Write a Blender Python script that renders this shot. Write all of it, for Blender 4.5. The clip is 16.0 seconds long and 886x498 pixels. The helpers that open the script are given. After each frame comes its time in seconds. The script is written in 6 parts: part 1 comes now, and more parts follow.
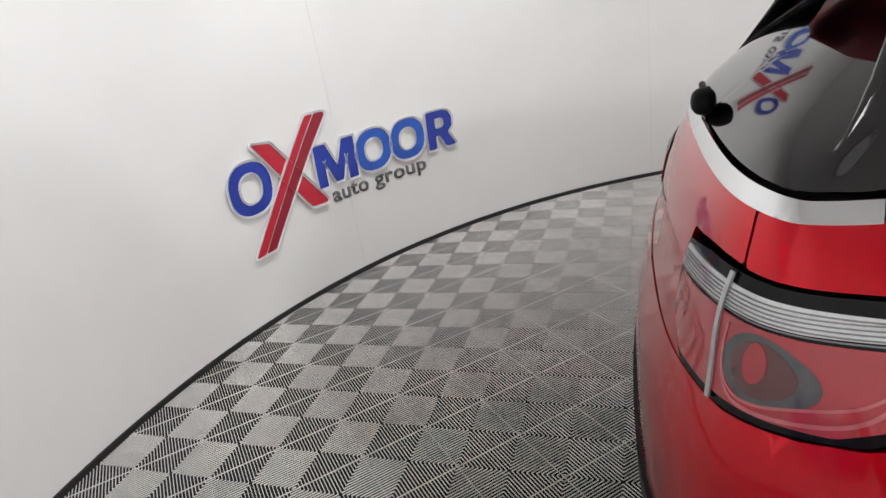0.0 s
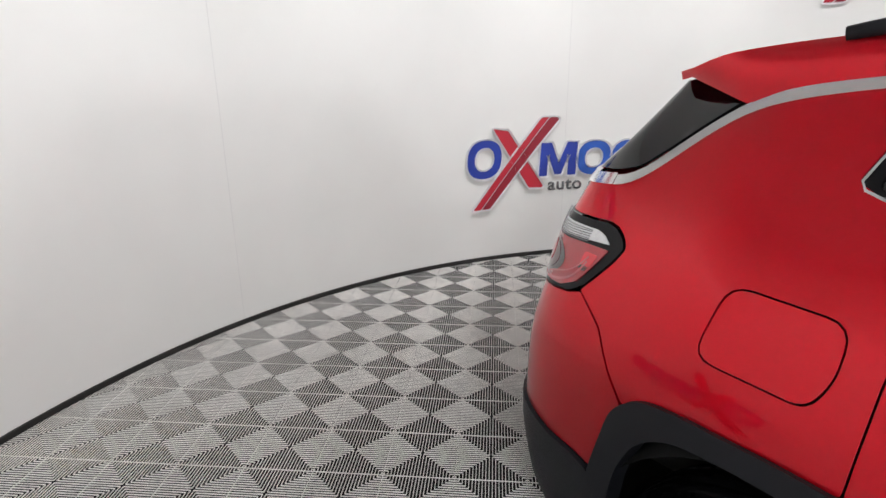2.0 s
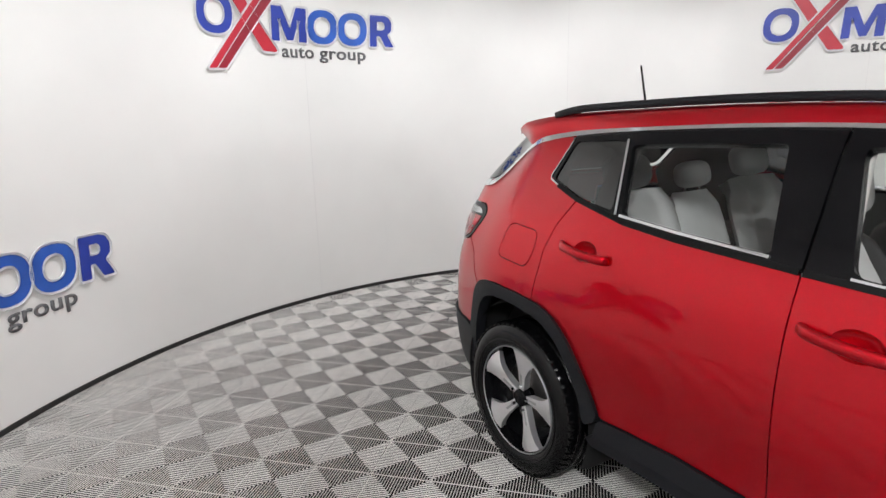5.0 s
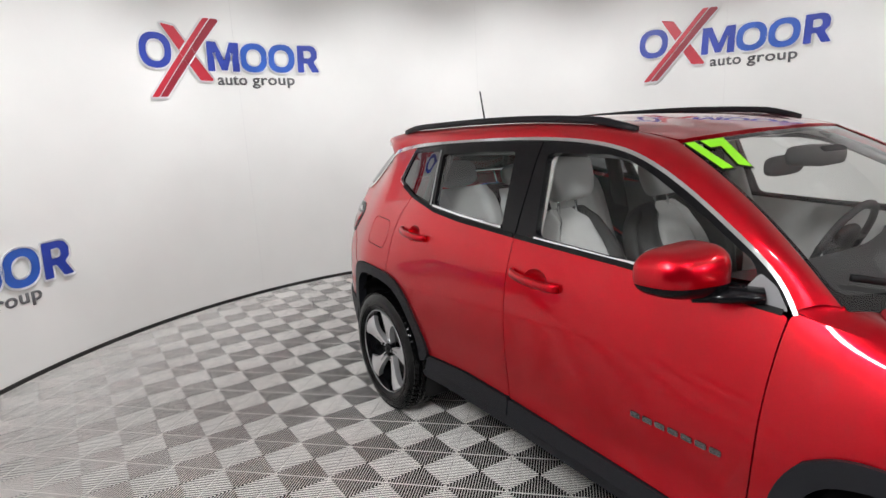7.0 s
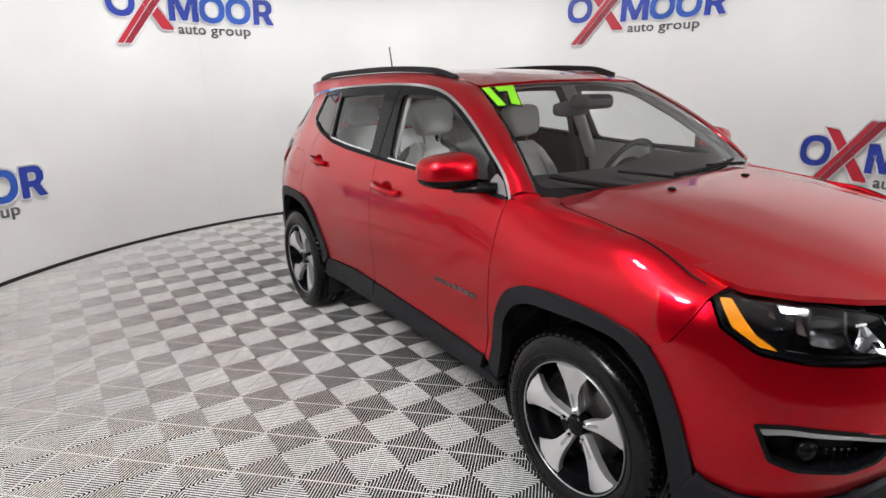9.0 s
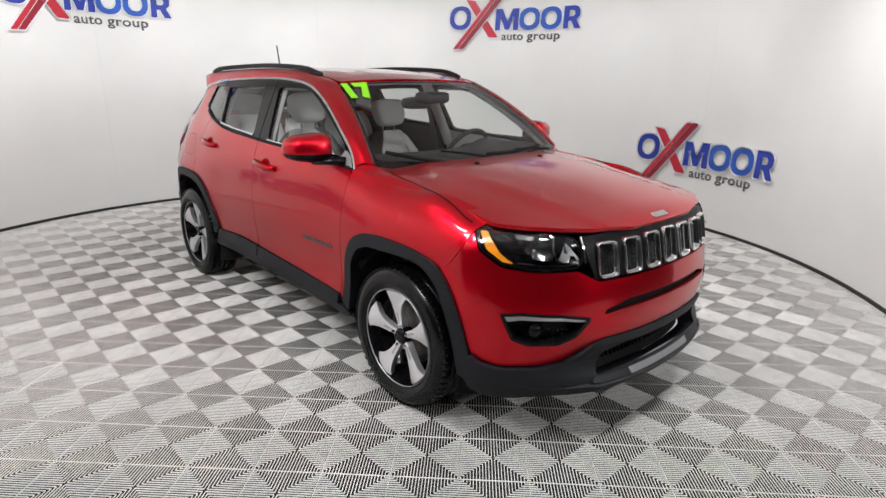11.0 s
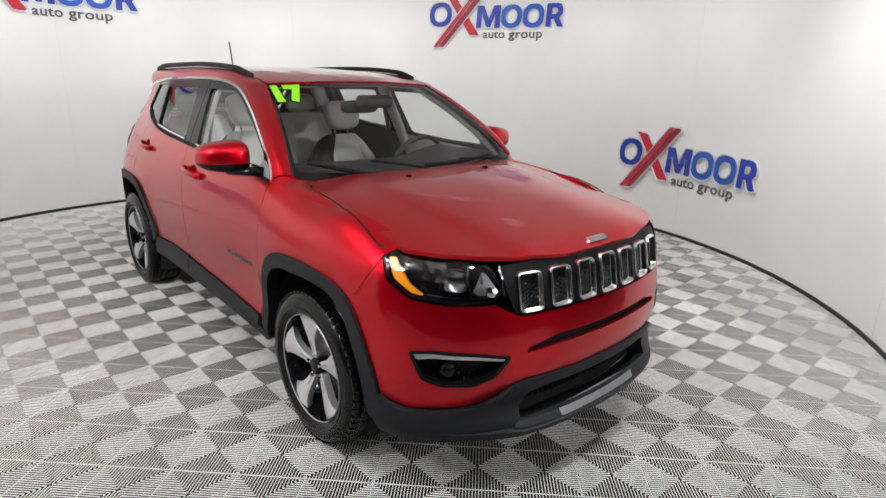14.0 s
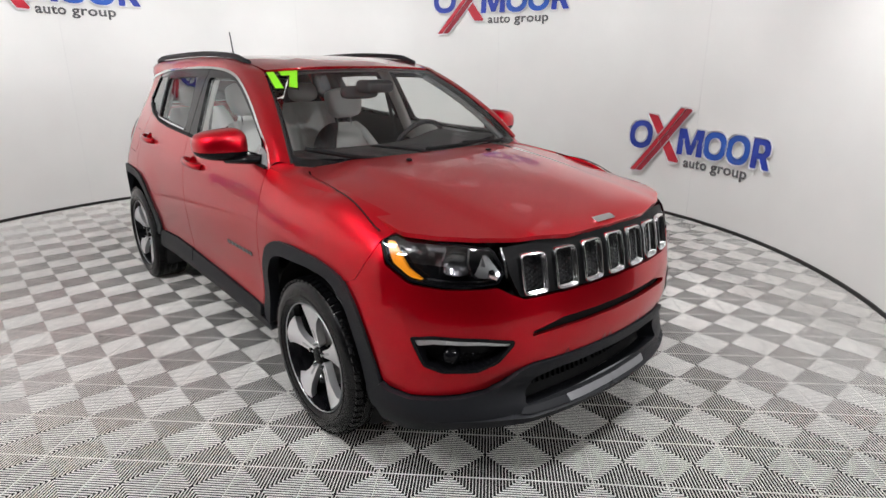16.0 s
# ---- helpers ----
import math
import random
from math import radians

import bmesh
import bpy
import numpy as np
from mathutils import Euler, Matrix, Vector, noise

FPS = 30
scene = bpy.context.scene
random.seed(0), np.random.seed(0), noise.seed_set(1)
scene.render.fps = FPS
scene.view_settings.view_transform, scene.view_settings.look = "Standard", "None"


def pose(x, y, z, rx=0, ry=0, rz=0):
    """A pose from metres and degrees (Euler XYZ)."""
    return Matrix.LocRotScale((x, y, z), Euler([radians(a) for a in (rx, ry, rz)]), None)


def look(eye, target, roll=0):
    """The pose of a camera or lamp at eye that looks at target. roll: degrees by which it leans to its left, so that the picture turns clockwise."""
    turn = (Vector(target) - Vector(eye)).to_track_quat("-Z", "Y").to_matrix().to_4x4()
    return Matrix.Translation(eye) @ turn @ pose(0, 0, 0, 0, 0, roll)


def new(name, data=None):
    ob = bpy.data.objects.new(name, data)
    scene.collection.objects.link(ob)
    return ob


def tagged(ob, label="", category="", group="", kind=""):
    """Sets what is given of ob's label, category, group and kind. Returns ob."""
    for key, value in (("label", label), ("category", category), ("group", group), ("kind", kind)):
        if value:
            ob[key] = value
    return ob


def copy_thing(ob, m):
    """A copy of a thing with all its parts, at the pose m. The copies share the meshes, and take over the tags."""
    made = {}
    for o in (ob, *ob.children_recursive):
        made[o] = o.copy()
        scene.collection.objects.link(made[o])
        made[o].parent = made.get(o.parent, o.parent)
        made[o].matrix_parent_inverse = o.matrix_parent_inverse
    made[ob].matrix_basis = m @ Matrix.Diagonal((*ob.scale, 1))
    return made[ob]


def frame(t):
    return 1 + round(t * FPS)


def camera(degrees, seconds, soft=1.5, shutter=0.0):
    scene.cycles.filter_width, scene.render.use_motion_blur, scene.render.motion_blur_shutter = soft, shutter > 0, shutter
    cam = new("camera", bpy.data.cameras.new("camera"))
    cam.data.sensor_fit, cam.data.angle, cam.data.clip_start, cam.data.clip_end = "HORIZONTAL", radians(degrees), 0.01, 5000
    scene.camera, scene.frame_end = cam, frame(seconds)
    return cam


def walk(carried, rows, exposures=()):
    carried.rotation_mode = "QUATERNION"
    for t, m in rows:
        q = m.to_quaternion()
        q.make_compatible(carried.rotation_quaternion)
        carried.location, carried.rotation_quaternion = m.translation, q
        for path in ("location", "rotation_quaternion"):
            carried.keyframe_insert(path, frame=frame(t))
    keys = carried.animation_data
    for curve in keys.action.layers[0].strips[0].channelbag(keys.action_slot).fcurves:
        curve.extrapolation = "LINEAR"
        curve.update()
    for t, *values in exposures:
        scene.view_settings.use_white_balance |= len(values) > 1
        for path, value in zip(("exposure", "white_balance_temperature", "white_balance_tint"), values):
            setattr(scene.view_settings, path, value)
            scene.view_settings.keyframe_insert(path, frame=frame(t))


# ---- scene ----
from mathutils.bvhtree import BVHTree
from mathutils.geometry import delaunay_2d_cdt

cam = camera(74.25, 16.0, soft=1.5)
PATH = [
    (0, (-2.156, -1.426, 1.582), (-2.818, 0.308, 0.837), -9.79),
    (0.5, (-1.876, -1.463, 1.553), (-2.888, 0.105, 0.835), -8.11),
    (1, (-1.615, -1.648, 1.547), (-2.834, -0.228, 0.841), -4.50),
    (1.5, (-1.301, -1.766, 1.512), (-2.665, -0.451, 0.872), -1.04),
    (2, (-1.017, -1.870, 1.538), (-2.481, -0.649, 0.935), -0.55),
    (2.5, (-0.662, -1.969, 1.536), (-2.242, -0.865, 1.001), -0.82),
    (3, (-0.455, -2.082, 1.545), (-2.094, -1.065, 1.016), -1.11),
    (3.2, (-0.358, -2.162, 1.575), (-2.005, -1.153, 1.055), -1.00),
    (5.5, (0.838, -2.356, 1.609), (-0.831, -1.334, 1.194), -1.57),
    (6, (1.081, -2.363, 1.646), (-0.545, -1.274, 1.236), -1.23),
    (6.5, (1.336, -2.289, 1.624), (-0.304, -1.211, 1.240), -2.23),
    (7, (1.588, -2.274, 1.629), (-0.057, -1.218, 1.208), -3.19),
    (7.5, (1.892, -2.297, 1.581), (0.241, -1.255, 1.146), -4.07),
    (8, (2.123, -2.285, 1.611), (0.467, -1.281, 1.110), -6.65),
    (8.5, (2.377, -2.234, 1.570), (0.741, -1.213, 1.041), -3.47),
    (9, (2.601, -2.243, 1.553), (1.001, -1.176, 1.002), -1.30),
    (9.5, (2.868, -2.388, 1.556), (1.339, -1.232, 0.986), -0.43),
    (10, (3.060, -2.428, 1.575), (1.610, -1.173, 1.005), 0.09),
    (10.2, (3.143, -2.465, 1.544), (1.718, -1.177, 0.985), 0.83),
    (12.3, (3.508, -2.347, 1.594), (2.085, -1.059, 1.031), 0.47),
    (12.5, (3.491, -2.335, 1.600), (2.078, -1.043, 1.024), 0.37),
    (13, (3.448, -2.213, 1.587), (2.048, -0.907, 1.008), 0.44),
    (13.5, (3.385, -2.082, 1.593), (1.997, -0.765, 1.012), 1.29),
    (14, (3.420, -1.966, 1.599), (1.989, -0.692, 1.028), 1.47),
    (14.5, (3.449, -1.908, 1.588), (1.966, -0.699, 1.006), 1.09),
    (15, (3.431, -1.901, 1.576), (1.935, -0.698, 1.017), -0.05),
    (15.5, (3.410, -1.896, 1.562), (1.935, -0.676, 0.984), -0.35),
    (16, (3.413, -1.896, 1.550), (1.958, -0.661, 0.952), -0.22),
]
walk(cam, [(t, look(eye, target, roll)) for t, eye, target, roll in PATH])

# ---- world, lamps, exposure ----
WALL_X, WALL_Y, WALL_R, CEIL = -0.527, 0.107, 3.947, 3.1
world = bpy.data.worlds.new("world")
scene.world = world
world.use_nodes = True
world.node_tree.nodes["Background"].inputs["Color"].default_value = (0.8, 0.85, 0.9, 1)
world.node_tree.nodes["Background"].inputs["Strength"].default_value = 0.05
scene.view_settings.exposure = 0.0


def area_lamp(name, place, target, size_x, size_y, watts, colour=(0.985, 0.985, 1.0)):
    data = bpy.data.lights.new(name, "AREA")
    data.shape, data.size, data.size_y, data.energy, data.color = "RECTANGLE", size_x, size_y, watts, colour
    lamp = new(name, data)
    lamp.matrix_world = look(place, target)
    return lamp


# ring of unseen lamps, added to brighten the curved wall
WALL_FILL_LAMPS = [(WALL_X + 2.55 * math.cos(radians(k)), WALL_Y + 2.55 * math.sin(radians(k)), radians(k), 73 if 140 < k < 225 else 58) for k in range(37, 290, 22)]
for lx, ly, turn, watts in WALL_FILL_LAMPS:
    data = bpy.data.lights.new("wall_washer_light", "SPOT")
    data.energy, data.spot_size, data.spot_blend, data.shadow_soft_size, data.color = watts, radians(106), 1.0, 0.06, (0.985, 0.985, 1.0)
    lamp = new("wall_washer_light", data)
    lamp.matrix_world = look((lx, ly, CEIL - 0.07), (lx + 1.4 * math.cos(turn), ly + 1.4 * math.sin(turn), 1.35))
# the last four are unseen fill lamps, added to even out the brightness
CEILING_LAMPS = [(2.7, -1.1, 166), (2.75, 0.85, 190), (0.9, -2.2, 185), (-0.6, -2.3, 20), (-2.9, -0.4, 8), (-1.4, 2.2, 75), (1.9, 2.4, 90)]
for lx, ly, watts in CEILING_LAMPS:
    data = bpy.data.lights.new("ceiling_lamp_light", "SPOT")
    data.energy, data.spot_size, data.spot_blend, data.shadow_soft_size, data.color = watts, radians(136 if lx > 2 else 100), 1.0, 0.12, (0.985, 0.985, 1.0)
    lamp = new("ceiling_lamp_light", data)
    lamp.matrix_world = look((lx, ly, CEIL - 0.07), (lx + 0.01, ly, 0))
for lx, ly, lz, watts in ((6.6, 0.86, 2.17, 78), (1.5, -3.3, 2.88, 70), (5.6, -0.8, 2.6, 4)):
    area_lamp("entrance_lamp_light", (lx, ly, lz), (-2.5, 0.0, 1.2), 0.5, 0.3, watts)


# ---- materials ----
def material(name, colour, rough=0.5, metal=0.0, coat=0.0, spec=0.5, vary=0.0, scale=20.0, bump=0.0, bump_scale=200.0, piece=0.0, coat_rough=0.03):
    """A principled surface whose colour varies at two scales, with fine relief."""
    m = bpy.data.materials.new(name)
    m.use_nodes = True
    nt = m.node_tree
    b = nt.nodes["Principled BSDF"]
    b.inputs["Base Color"].default_value = (*colour, 1)
    b.inputs["Roughness"].default_value = rough
    b.inputs["Metallic"].default_value = metal
    b.inputs["Specular IOR Level"].default_value = spec
    b.inputs["Coat Weight"].default_value = coat
    b.inputs["Coat Roughness"].default_value = coat_rough
    tc = nt.nodes.new("ShaderNodeTexCoord")
    if vary or piece:
        n1, n2 = nt.nodes.new("ShaderNodeTexNoise"), nt.nodes.new("ShaderNodeTexNoise")
        n1.inputs["Scale"].default_value, n1.inputs["Detail"].default_value = scale, 6
        n2.inputs["Scale"].default_value, n2.inputs["Detail"].default_value = scale * 0.13, 4
        nt.links.new(tc.outputs["Object"], n1.inputs["Vector"])
        geo = nt.nodes.new("ShaderNodeNewGeometry")
        nt.links.new(geo.outputs["Position"], n2.inputs["Vector"])
        add = nt.nodes.new("ShaderNodeMath")
        add.operation = "ADD"
        nt.links.new(n1.outputs["Fac"], add.inputs[0])
        nt.links.new(n2.outputs["Fac"], add.inputs[1])
        last = add.outputs[0]
        lo, hi = 0.6, 1.4
        if piece:
            info = nt.nodes.new("ShaderNodeObjectInfo")
            mul = nt.nodes.new("ShaderNodeMath")
            mul.operation = "MULTIPLY_ADD"
            mul.inputs[1].default_value = piece
            nt.links.new(info.outputs["Random"], mul.inputs[0])
            nt.links.new(last, mul.inputs[2])
            last, hi = mul.outputs[0], 1.4 + piece
        ramp = nt.nodes.new("ShaderNodeMapRange")
        ramp.inputs["From Min"].default_value, ramp.inputs["From Max"].default_value = lo, hi
        ramp.inputs["To Min"].default_value, ramp.inputs["To Max"].default_value = 1 - vary, 1 + vary
        nt.links.new(last, ramp.inputs["Value"])
        mix = nt.nodes.new("ShaderNodeVectorMath")
        mix.operation = "SCALE"
        mix.inputs[0].default_value = colour
        nt.links.new(ramp.outputs["Result"], mix.inputs["Scale"])
        nt.links.new(mix.outputs["Vector"], b.inputs["Base Color"])
    if bump:
        nb = nt.nodes.new("ShaderNodeTexNoise")
        nb.inputs["Scale"].default_value, nb.inputs["Detail"].default_value = bump_scale, 3
        nt.links.new(tc.outputs["Object"], nb.inputs["Vector"])
        bp = nt.nodes.new("ShaderNodeBump")
        bp.inputs["Strength"].default_value, bp.inputs["Distance"].default_value = bump, 0.002
        nt.links.new(nb.outputs["Fac"], bp.inputs["Height"])
        nt.links.new(bp.outputs["Normal"], b.inputs["Normal"])
    return m


def thin_glass(name, tint, gloss=0.11):
    m = bpy.data.materials.new(name)
    m.use_nodes = True
    nt = m.node_tree
    nt.nodes.remove(nt.nodes["Principled BSDF"])
    clear, shiny, mix = nt.nodes.new("ShaderNodeBsdfTransparent"), nt.nodes.new("ShaderNodeBsdfGlossy"), nt.nodes.new("ShaderNodeMixShader")
    clear.inputs["Color"].default_value = (*tint, 1)
    shiny.inputs["Roughness"].default_value = 0.02
    face, steep, fac = nt.nodes.new("ShaderNodeLayerWeight"), nt.nodes.new("ShaderNodeMath"), nt.nodes.new("ShaderNodeMath")
    face.inputs["Blend"].default_value = 0.5
    steep.operation, fac.operation = "POWER", "MULTIPLY_ADD"
    steep.inputs[1].default_value = 4.0
    fac.inputs[1].default_value, fac.inputs[2].default_value = 0.85, gloss
    nt.links.new(face.outputs["Facing"], steep.inputs[0])
    nt.links.new(steep.outputs[0], fac.inputs[0])
    nt.links.new(fac.outputs[0], mix.inputs["Fac"])
    nt.links.new(clear.outputs[0], mix.inputs[1])
    nt.links.new(shiny.outputs[0], mix.inputs[2])
    nt.links.new(mix.outputs[0], nt.nodes["Material Output"].inputs["Surface"])
    return m


def glowing(name, colour, strength):
    m = bpy.data.materials.new(name)
    m.use_nodes = True
    b = m.node_tree.nodes["Principled BSDF"]
    b.inputs["Base Color"].default_value = (0.8, 0.8, 0.8, 1)
    b.inputs["Emission Color"].default_value = (*colour, 1)
    b.inputs["Emission Strength"].default_value = strength
    return m


PAINT = material("red_paint", (0.6, 0.003, 0.014), 0.3, 0.88, 1.0, spec=0.0, vary=0.05, scale=900, coat_rough=0.012)
PAINT.node_tree.nodes["Principled BSDF"].inputs["Coat IOR"].default_value = 1.37
CLADDING = material("grained_black_plastic", (0.009, 0.0098, 0.0125), 0.48, spec=0.26, vary=0.12, scale=60, bump=0.25, bump_scale=900)
GLOSS_BLACK = material("gloss_black", (0.004, 0.004, 0.005), 0.16, coat=0.06, spec=0.18, vary=0.05, scale=10)
MATT_BLACK = material("matt_black", (0.004, 0.004, 0.0045), 0.6, spec=0.2, vary=0.15, scale=30)
DARK_VOID = material("dark_underbody_and_gap_shade", (0.006, 0.006, 0.006), 0.9, vary=0.2, scale=8)
CHROME = material("chrome", (0.78, 0.79, 0.8), 0.1, 1.0, vary=0.03, scale=5)
SATIN = material("satin_silver", (0.5, 0.51, 0.52), 0.33, 0.8, vary=0.06, scale=40)
MACHINED = material("machined_alloy", (0.8, 0.8, 0.81), 0.36, 0.72, vary=0.05, scale=120)
RUBBER = material("tyre_rubber", (0.003, 0.003, 0.0035), 0.22, spec=0.32, vary=0.2, scale=25, bump=0.12, bump_scale=400)
GRILLE_BLACK = material("grille_black", (0.003, 0.003, 0.0035), 0.45, spec=0.12, vary=0.05, scale=10)
SKID = material("skid_plate_grey", (0.22, 0.22, 0.23), 0.42, 0.4, vary=0.08, scale=30)
HEADREST = material("mid_grey_leather", (0.44, 0.44, 0.43), 0.55, vary=0.08, scale=30, bump=0.3, bump_scale=600)
GLASS_CLEAR = thin_glass("clear_glass", (0.96, 0.98, 0.97), 0.045)
GLASS_TINT = thin_glass("tinted_glass", (0.72, 0.75, 0.74), 0.05)
GLASS_DARK = thin_glass("privacy_glass", (0.12, 0.125, 0.13))
LENS = thin_glass("lamp_lens", (0.93, 0.94, 0.95))
SMOKE = material("smoky_lamp_plastic", (0.055, 0.05, 0.055), 0.2, coat=1.0, vary=0.35, scale=40)
LENS_RED = material("red_lamp_plastic", (0.4, 0.014, 0.026), 0.15, coat=1.0, vary=0.1, scale=60)
LENS_RED_DARK = material("dark_red_lamp_plastic", (0.09, 0.012, 0.016), 0.2, coat=1.0, vary=0.2, scale=40)
AMBER = material("amber_reflector", (0.95, 0.32, 0.01), 0.25, coat=1.0, vary=0.06, scale=80)
LEATHER = material("pale_grey_leather", (0.7, 0.7, 0.685), 0.5, vary=0.06, scale=30, bump=0.3, bump_scale=600)
LEATHER_DARK_AND_SHADE = material("dark_grey_leather_and_shade", (0.1, 0.1, 0.1), 0.55, vary=0.1, scale=30, bump=0.3, bump_scale=600)
HEADLINER = material("pale_headliner", (0.7, 0.69, 0.66), 0.9, vary=0.04, scale=90)
INTERIOR = material("dark_interior_plastic", (0.02, 0.02, 0.021), 0.6, vary=0.12, scale=40, bump=0.2, bump_scale=500)
BRAKE = material("cast_steel", (0.12, 0.115, 0.11), 0.4, 0.9, vary=0.2, scale=30)
LIME = material("lime_sticker", (0.33, 0.95, 0.02), 0.5, vary=0.03, scale=30)
BELT = material("belt_webbing", (0.12, 0.12, 0.12), 0.8, vary=0.1, scale=200)
WHITE_WALL = material("white_wall_panel", (0.82, 0.82, 0.8), 0.55, vary=0.03, scale=2.5, bump=0.08, bump_scale=6)
CEILING_MAT = material("ceiling_board", (0.82, 0.82, 0.81), 0.85, vary=0.03, scale=4)
OUTER_WALL = material("unseen_dark_outer_wall", (0.14, 0.14, 0.137), 0.8, vary=0.05, scale=2)
JOINT = material("joint_filler", (0.7, 0.7, 0.69), 0.6, vary=0.1, scale=15)
TRIM_MAT = material("black_base_trim", (0.018, 0.017, 0.016), 0.5, vary=0.2, scale=20)
SLAB = material("dark_slab", (0.008, 0.008, 0.008), 0.9, vary=0.2, scale=5)
TILE = material("grey_ribbed_plastic", (0.88, 0.865, 0.83), 0.34, vary=0.2, scale=16, piece=0.06)
TILE_FAR = material("grey_ribbed_plastic_rest", (0.88, 0.865, 0.83), 0.34, vary=0.2, scale=16)
SIGN_BLUE = material("sign_blue", (0.02, 0.05, 0.38), 0.4, vary=0.35, scale=5)
SIGN_BLUE_LIGHT = material("sign_light_blue", (0.025, 0.11, 0.5), 0.4, vary=0.35, scale=5)
SIGN_RED = material("sign_red", (0.52, 0.018, 0.04), 0.4, vary=0.12, scale=9)
SIGN_DARK_RED = material("sign_dark_red", (0.3, 0.012, 0.03), 0.4, vary=0.15, scale=9)
SIGN_WHITE = material("sign_white_foam", (0.88, 0.88, 0.9), 0.6, vary=0.02, scale=20)
SIGN_GREY = material("sign_grey", (0.13, 0.13, 0.135), 0.5, vary=0.08, scale=20)
LAMP_GLOW = glowing("lamp_diffuser", (0.985, 0.985, 1.0), 9.0)
FILL_GLOW = glowing("fill_diffuser", (0.985, 0.985, 1.0), 0.35)
LAMP_FRAME = material("lamp_frame", (0.7, 0.7, 0.7), 0.4, vary=0.03, scale=10)


# ---- mesh helpers ----
def part(name, bm, mat, parent=None, label="", smooth=True):
    me = bpy.data.meshes.new(name)
    bm.to_mesh(me)
    bm.free()
    me.materials.append(mat)
    if smooth:
        me.polygons.foreach_set("use_smooth", [True] * len(me.polygons))
    ob = new(name, me)
    if parent is not None:
        ob.parent = parent
    if label:
        tagged(ob, label)
    return ob


def cub(xs, ys, xq):
    """Natural cubic spline through (xs, ys), xs rising."""
    xs, ys, xq = np.asarray(xs, float), np.asarray(ys, float), np.asarray(xq, float)
    n, h = len(xs), np.diff(xs)
    a, r = np.eye(n), np.zeros(n)
    for i in range(1, n - 1):
        a[i, i - 1:i + 2] = h[i - 1], 2 * (h[i - 1] + h[i]), h[i]
        r[i] = 6 * ((ys[i + 1] - ys[i]) / h[i] - (ys[i] - ys[i - 1]) / h[i - 1])
    m = np.linalg.solve(a, r)
    k = np.clip(np.searchsorted(xs, xq) - 1, 0, n - 2)
    d0, d1 = xq - xs[k], xs[k + 1] - xq
    return (m[k] * d1**3 + m[k + 1] * d0**3) / (6 * h[k]) + (ys[k] / h[k] - m[k] * h[k] / 6) * d1 + (ys[k + 1] / h[k] - m[k + 1] * h[k] / 6) * d0


def rounded(pts, r=0.02, step=0.04, segs=4):
    """A closed outline with its corners rounded and its edges cut to length."""
    pts = [Vector(p) for p in pts]
    out, n = [], len(pts)
    for i in range(n):
        a, b, c = pts[i - 1], pts[i], pts[(i + 1) % n]
        la, lc = (a - b).length, (c - b).length
        ra = min(r, 0.45 * la, 0.45 * lc)
        if ra < 1e-4 or la < 1e-6 or lc < 1e-6:
            out.append(b)
            continue
        p, q = b + (a - b) * (ra / la), b + (c - b) * (ra / lc)
        for k in range(segs + 1):
            t = k / segs
            out.append(p * (1 - t) ** 2 + b * 2 * t * (1 - t) + q * t * t)
    fine = []
    for a, b in zip(out, out[1:] + out[:1]):
        m = max(1, int((b - a).length / step))
        fine += [a.lerp(b, k / m) for k in range(m)]
    clean = [fine[0]]
    for p in fine[1:]:
        if (p - clean[-1]).length > 4e-4:
            clean.append(p)
    if (clean[0] - clean[-1]).length < 4e-4:
        clean.pop()
    return clean


def within(loops, pts):
    pts = np.asarray(pts, float)
    odd = np.zeros(len(pts), bool)
    for loop in loops:
        q = np.array([(p[0], p[1]) for p in loop])
        for (x0, y0), (x1, y1) in zip(q, np.roll(q, -1, 0)):
            if y0 == y1:
                continue
            cross = (y0 > pts[:, 1]) != (y1 > pts[:, 1])
            odd ^= cross & (pts[:, 0] < (x1 - x0) * (pts[:, 1] - y0) / (y1 - y0) + x0)
    return odd


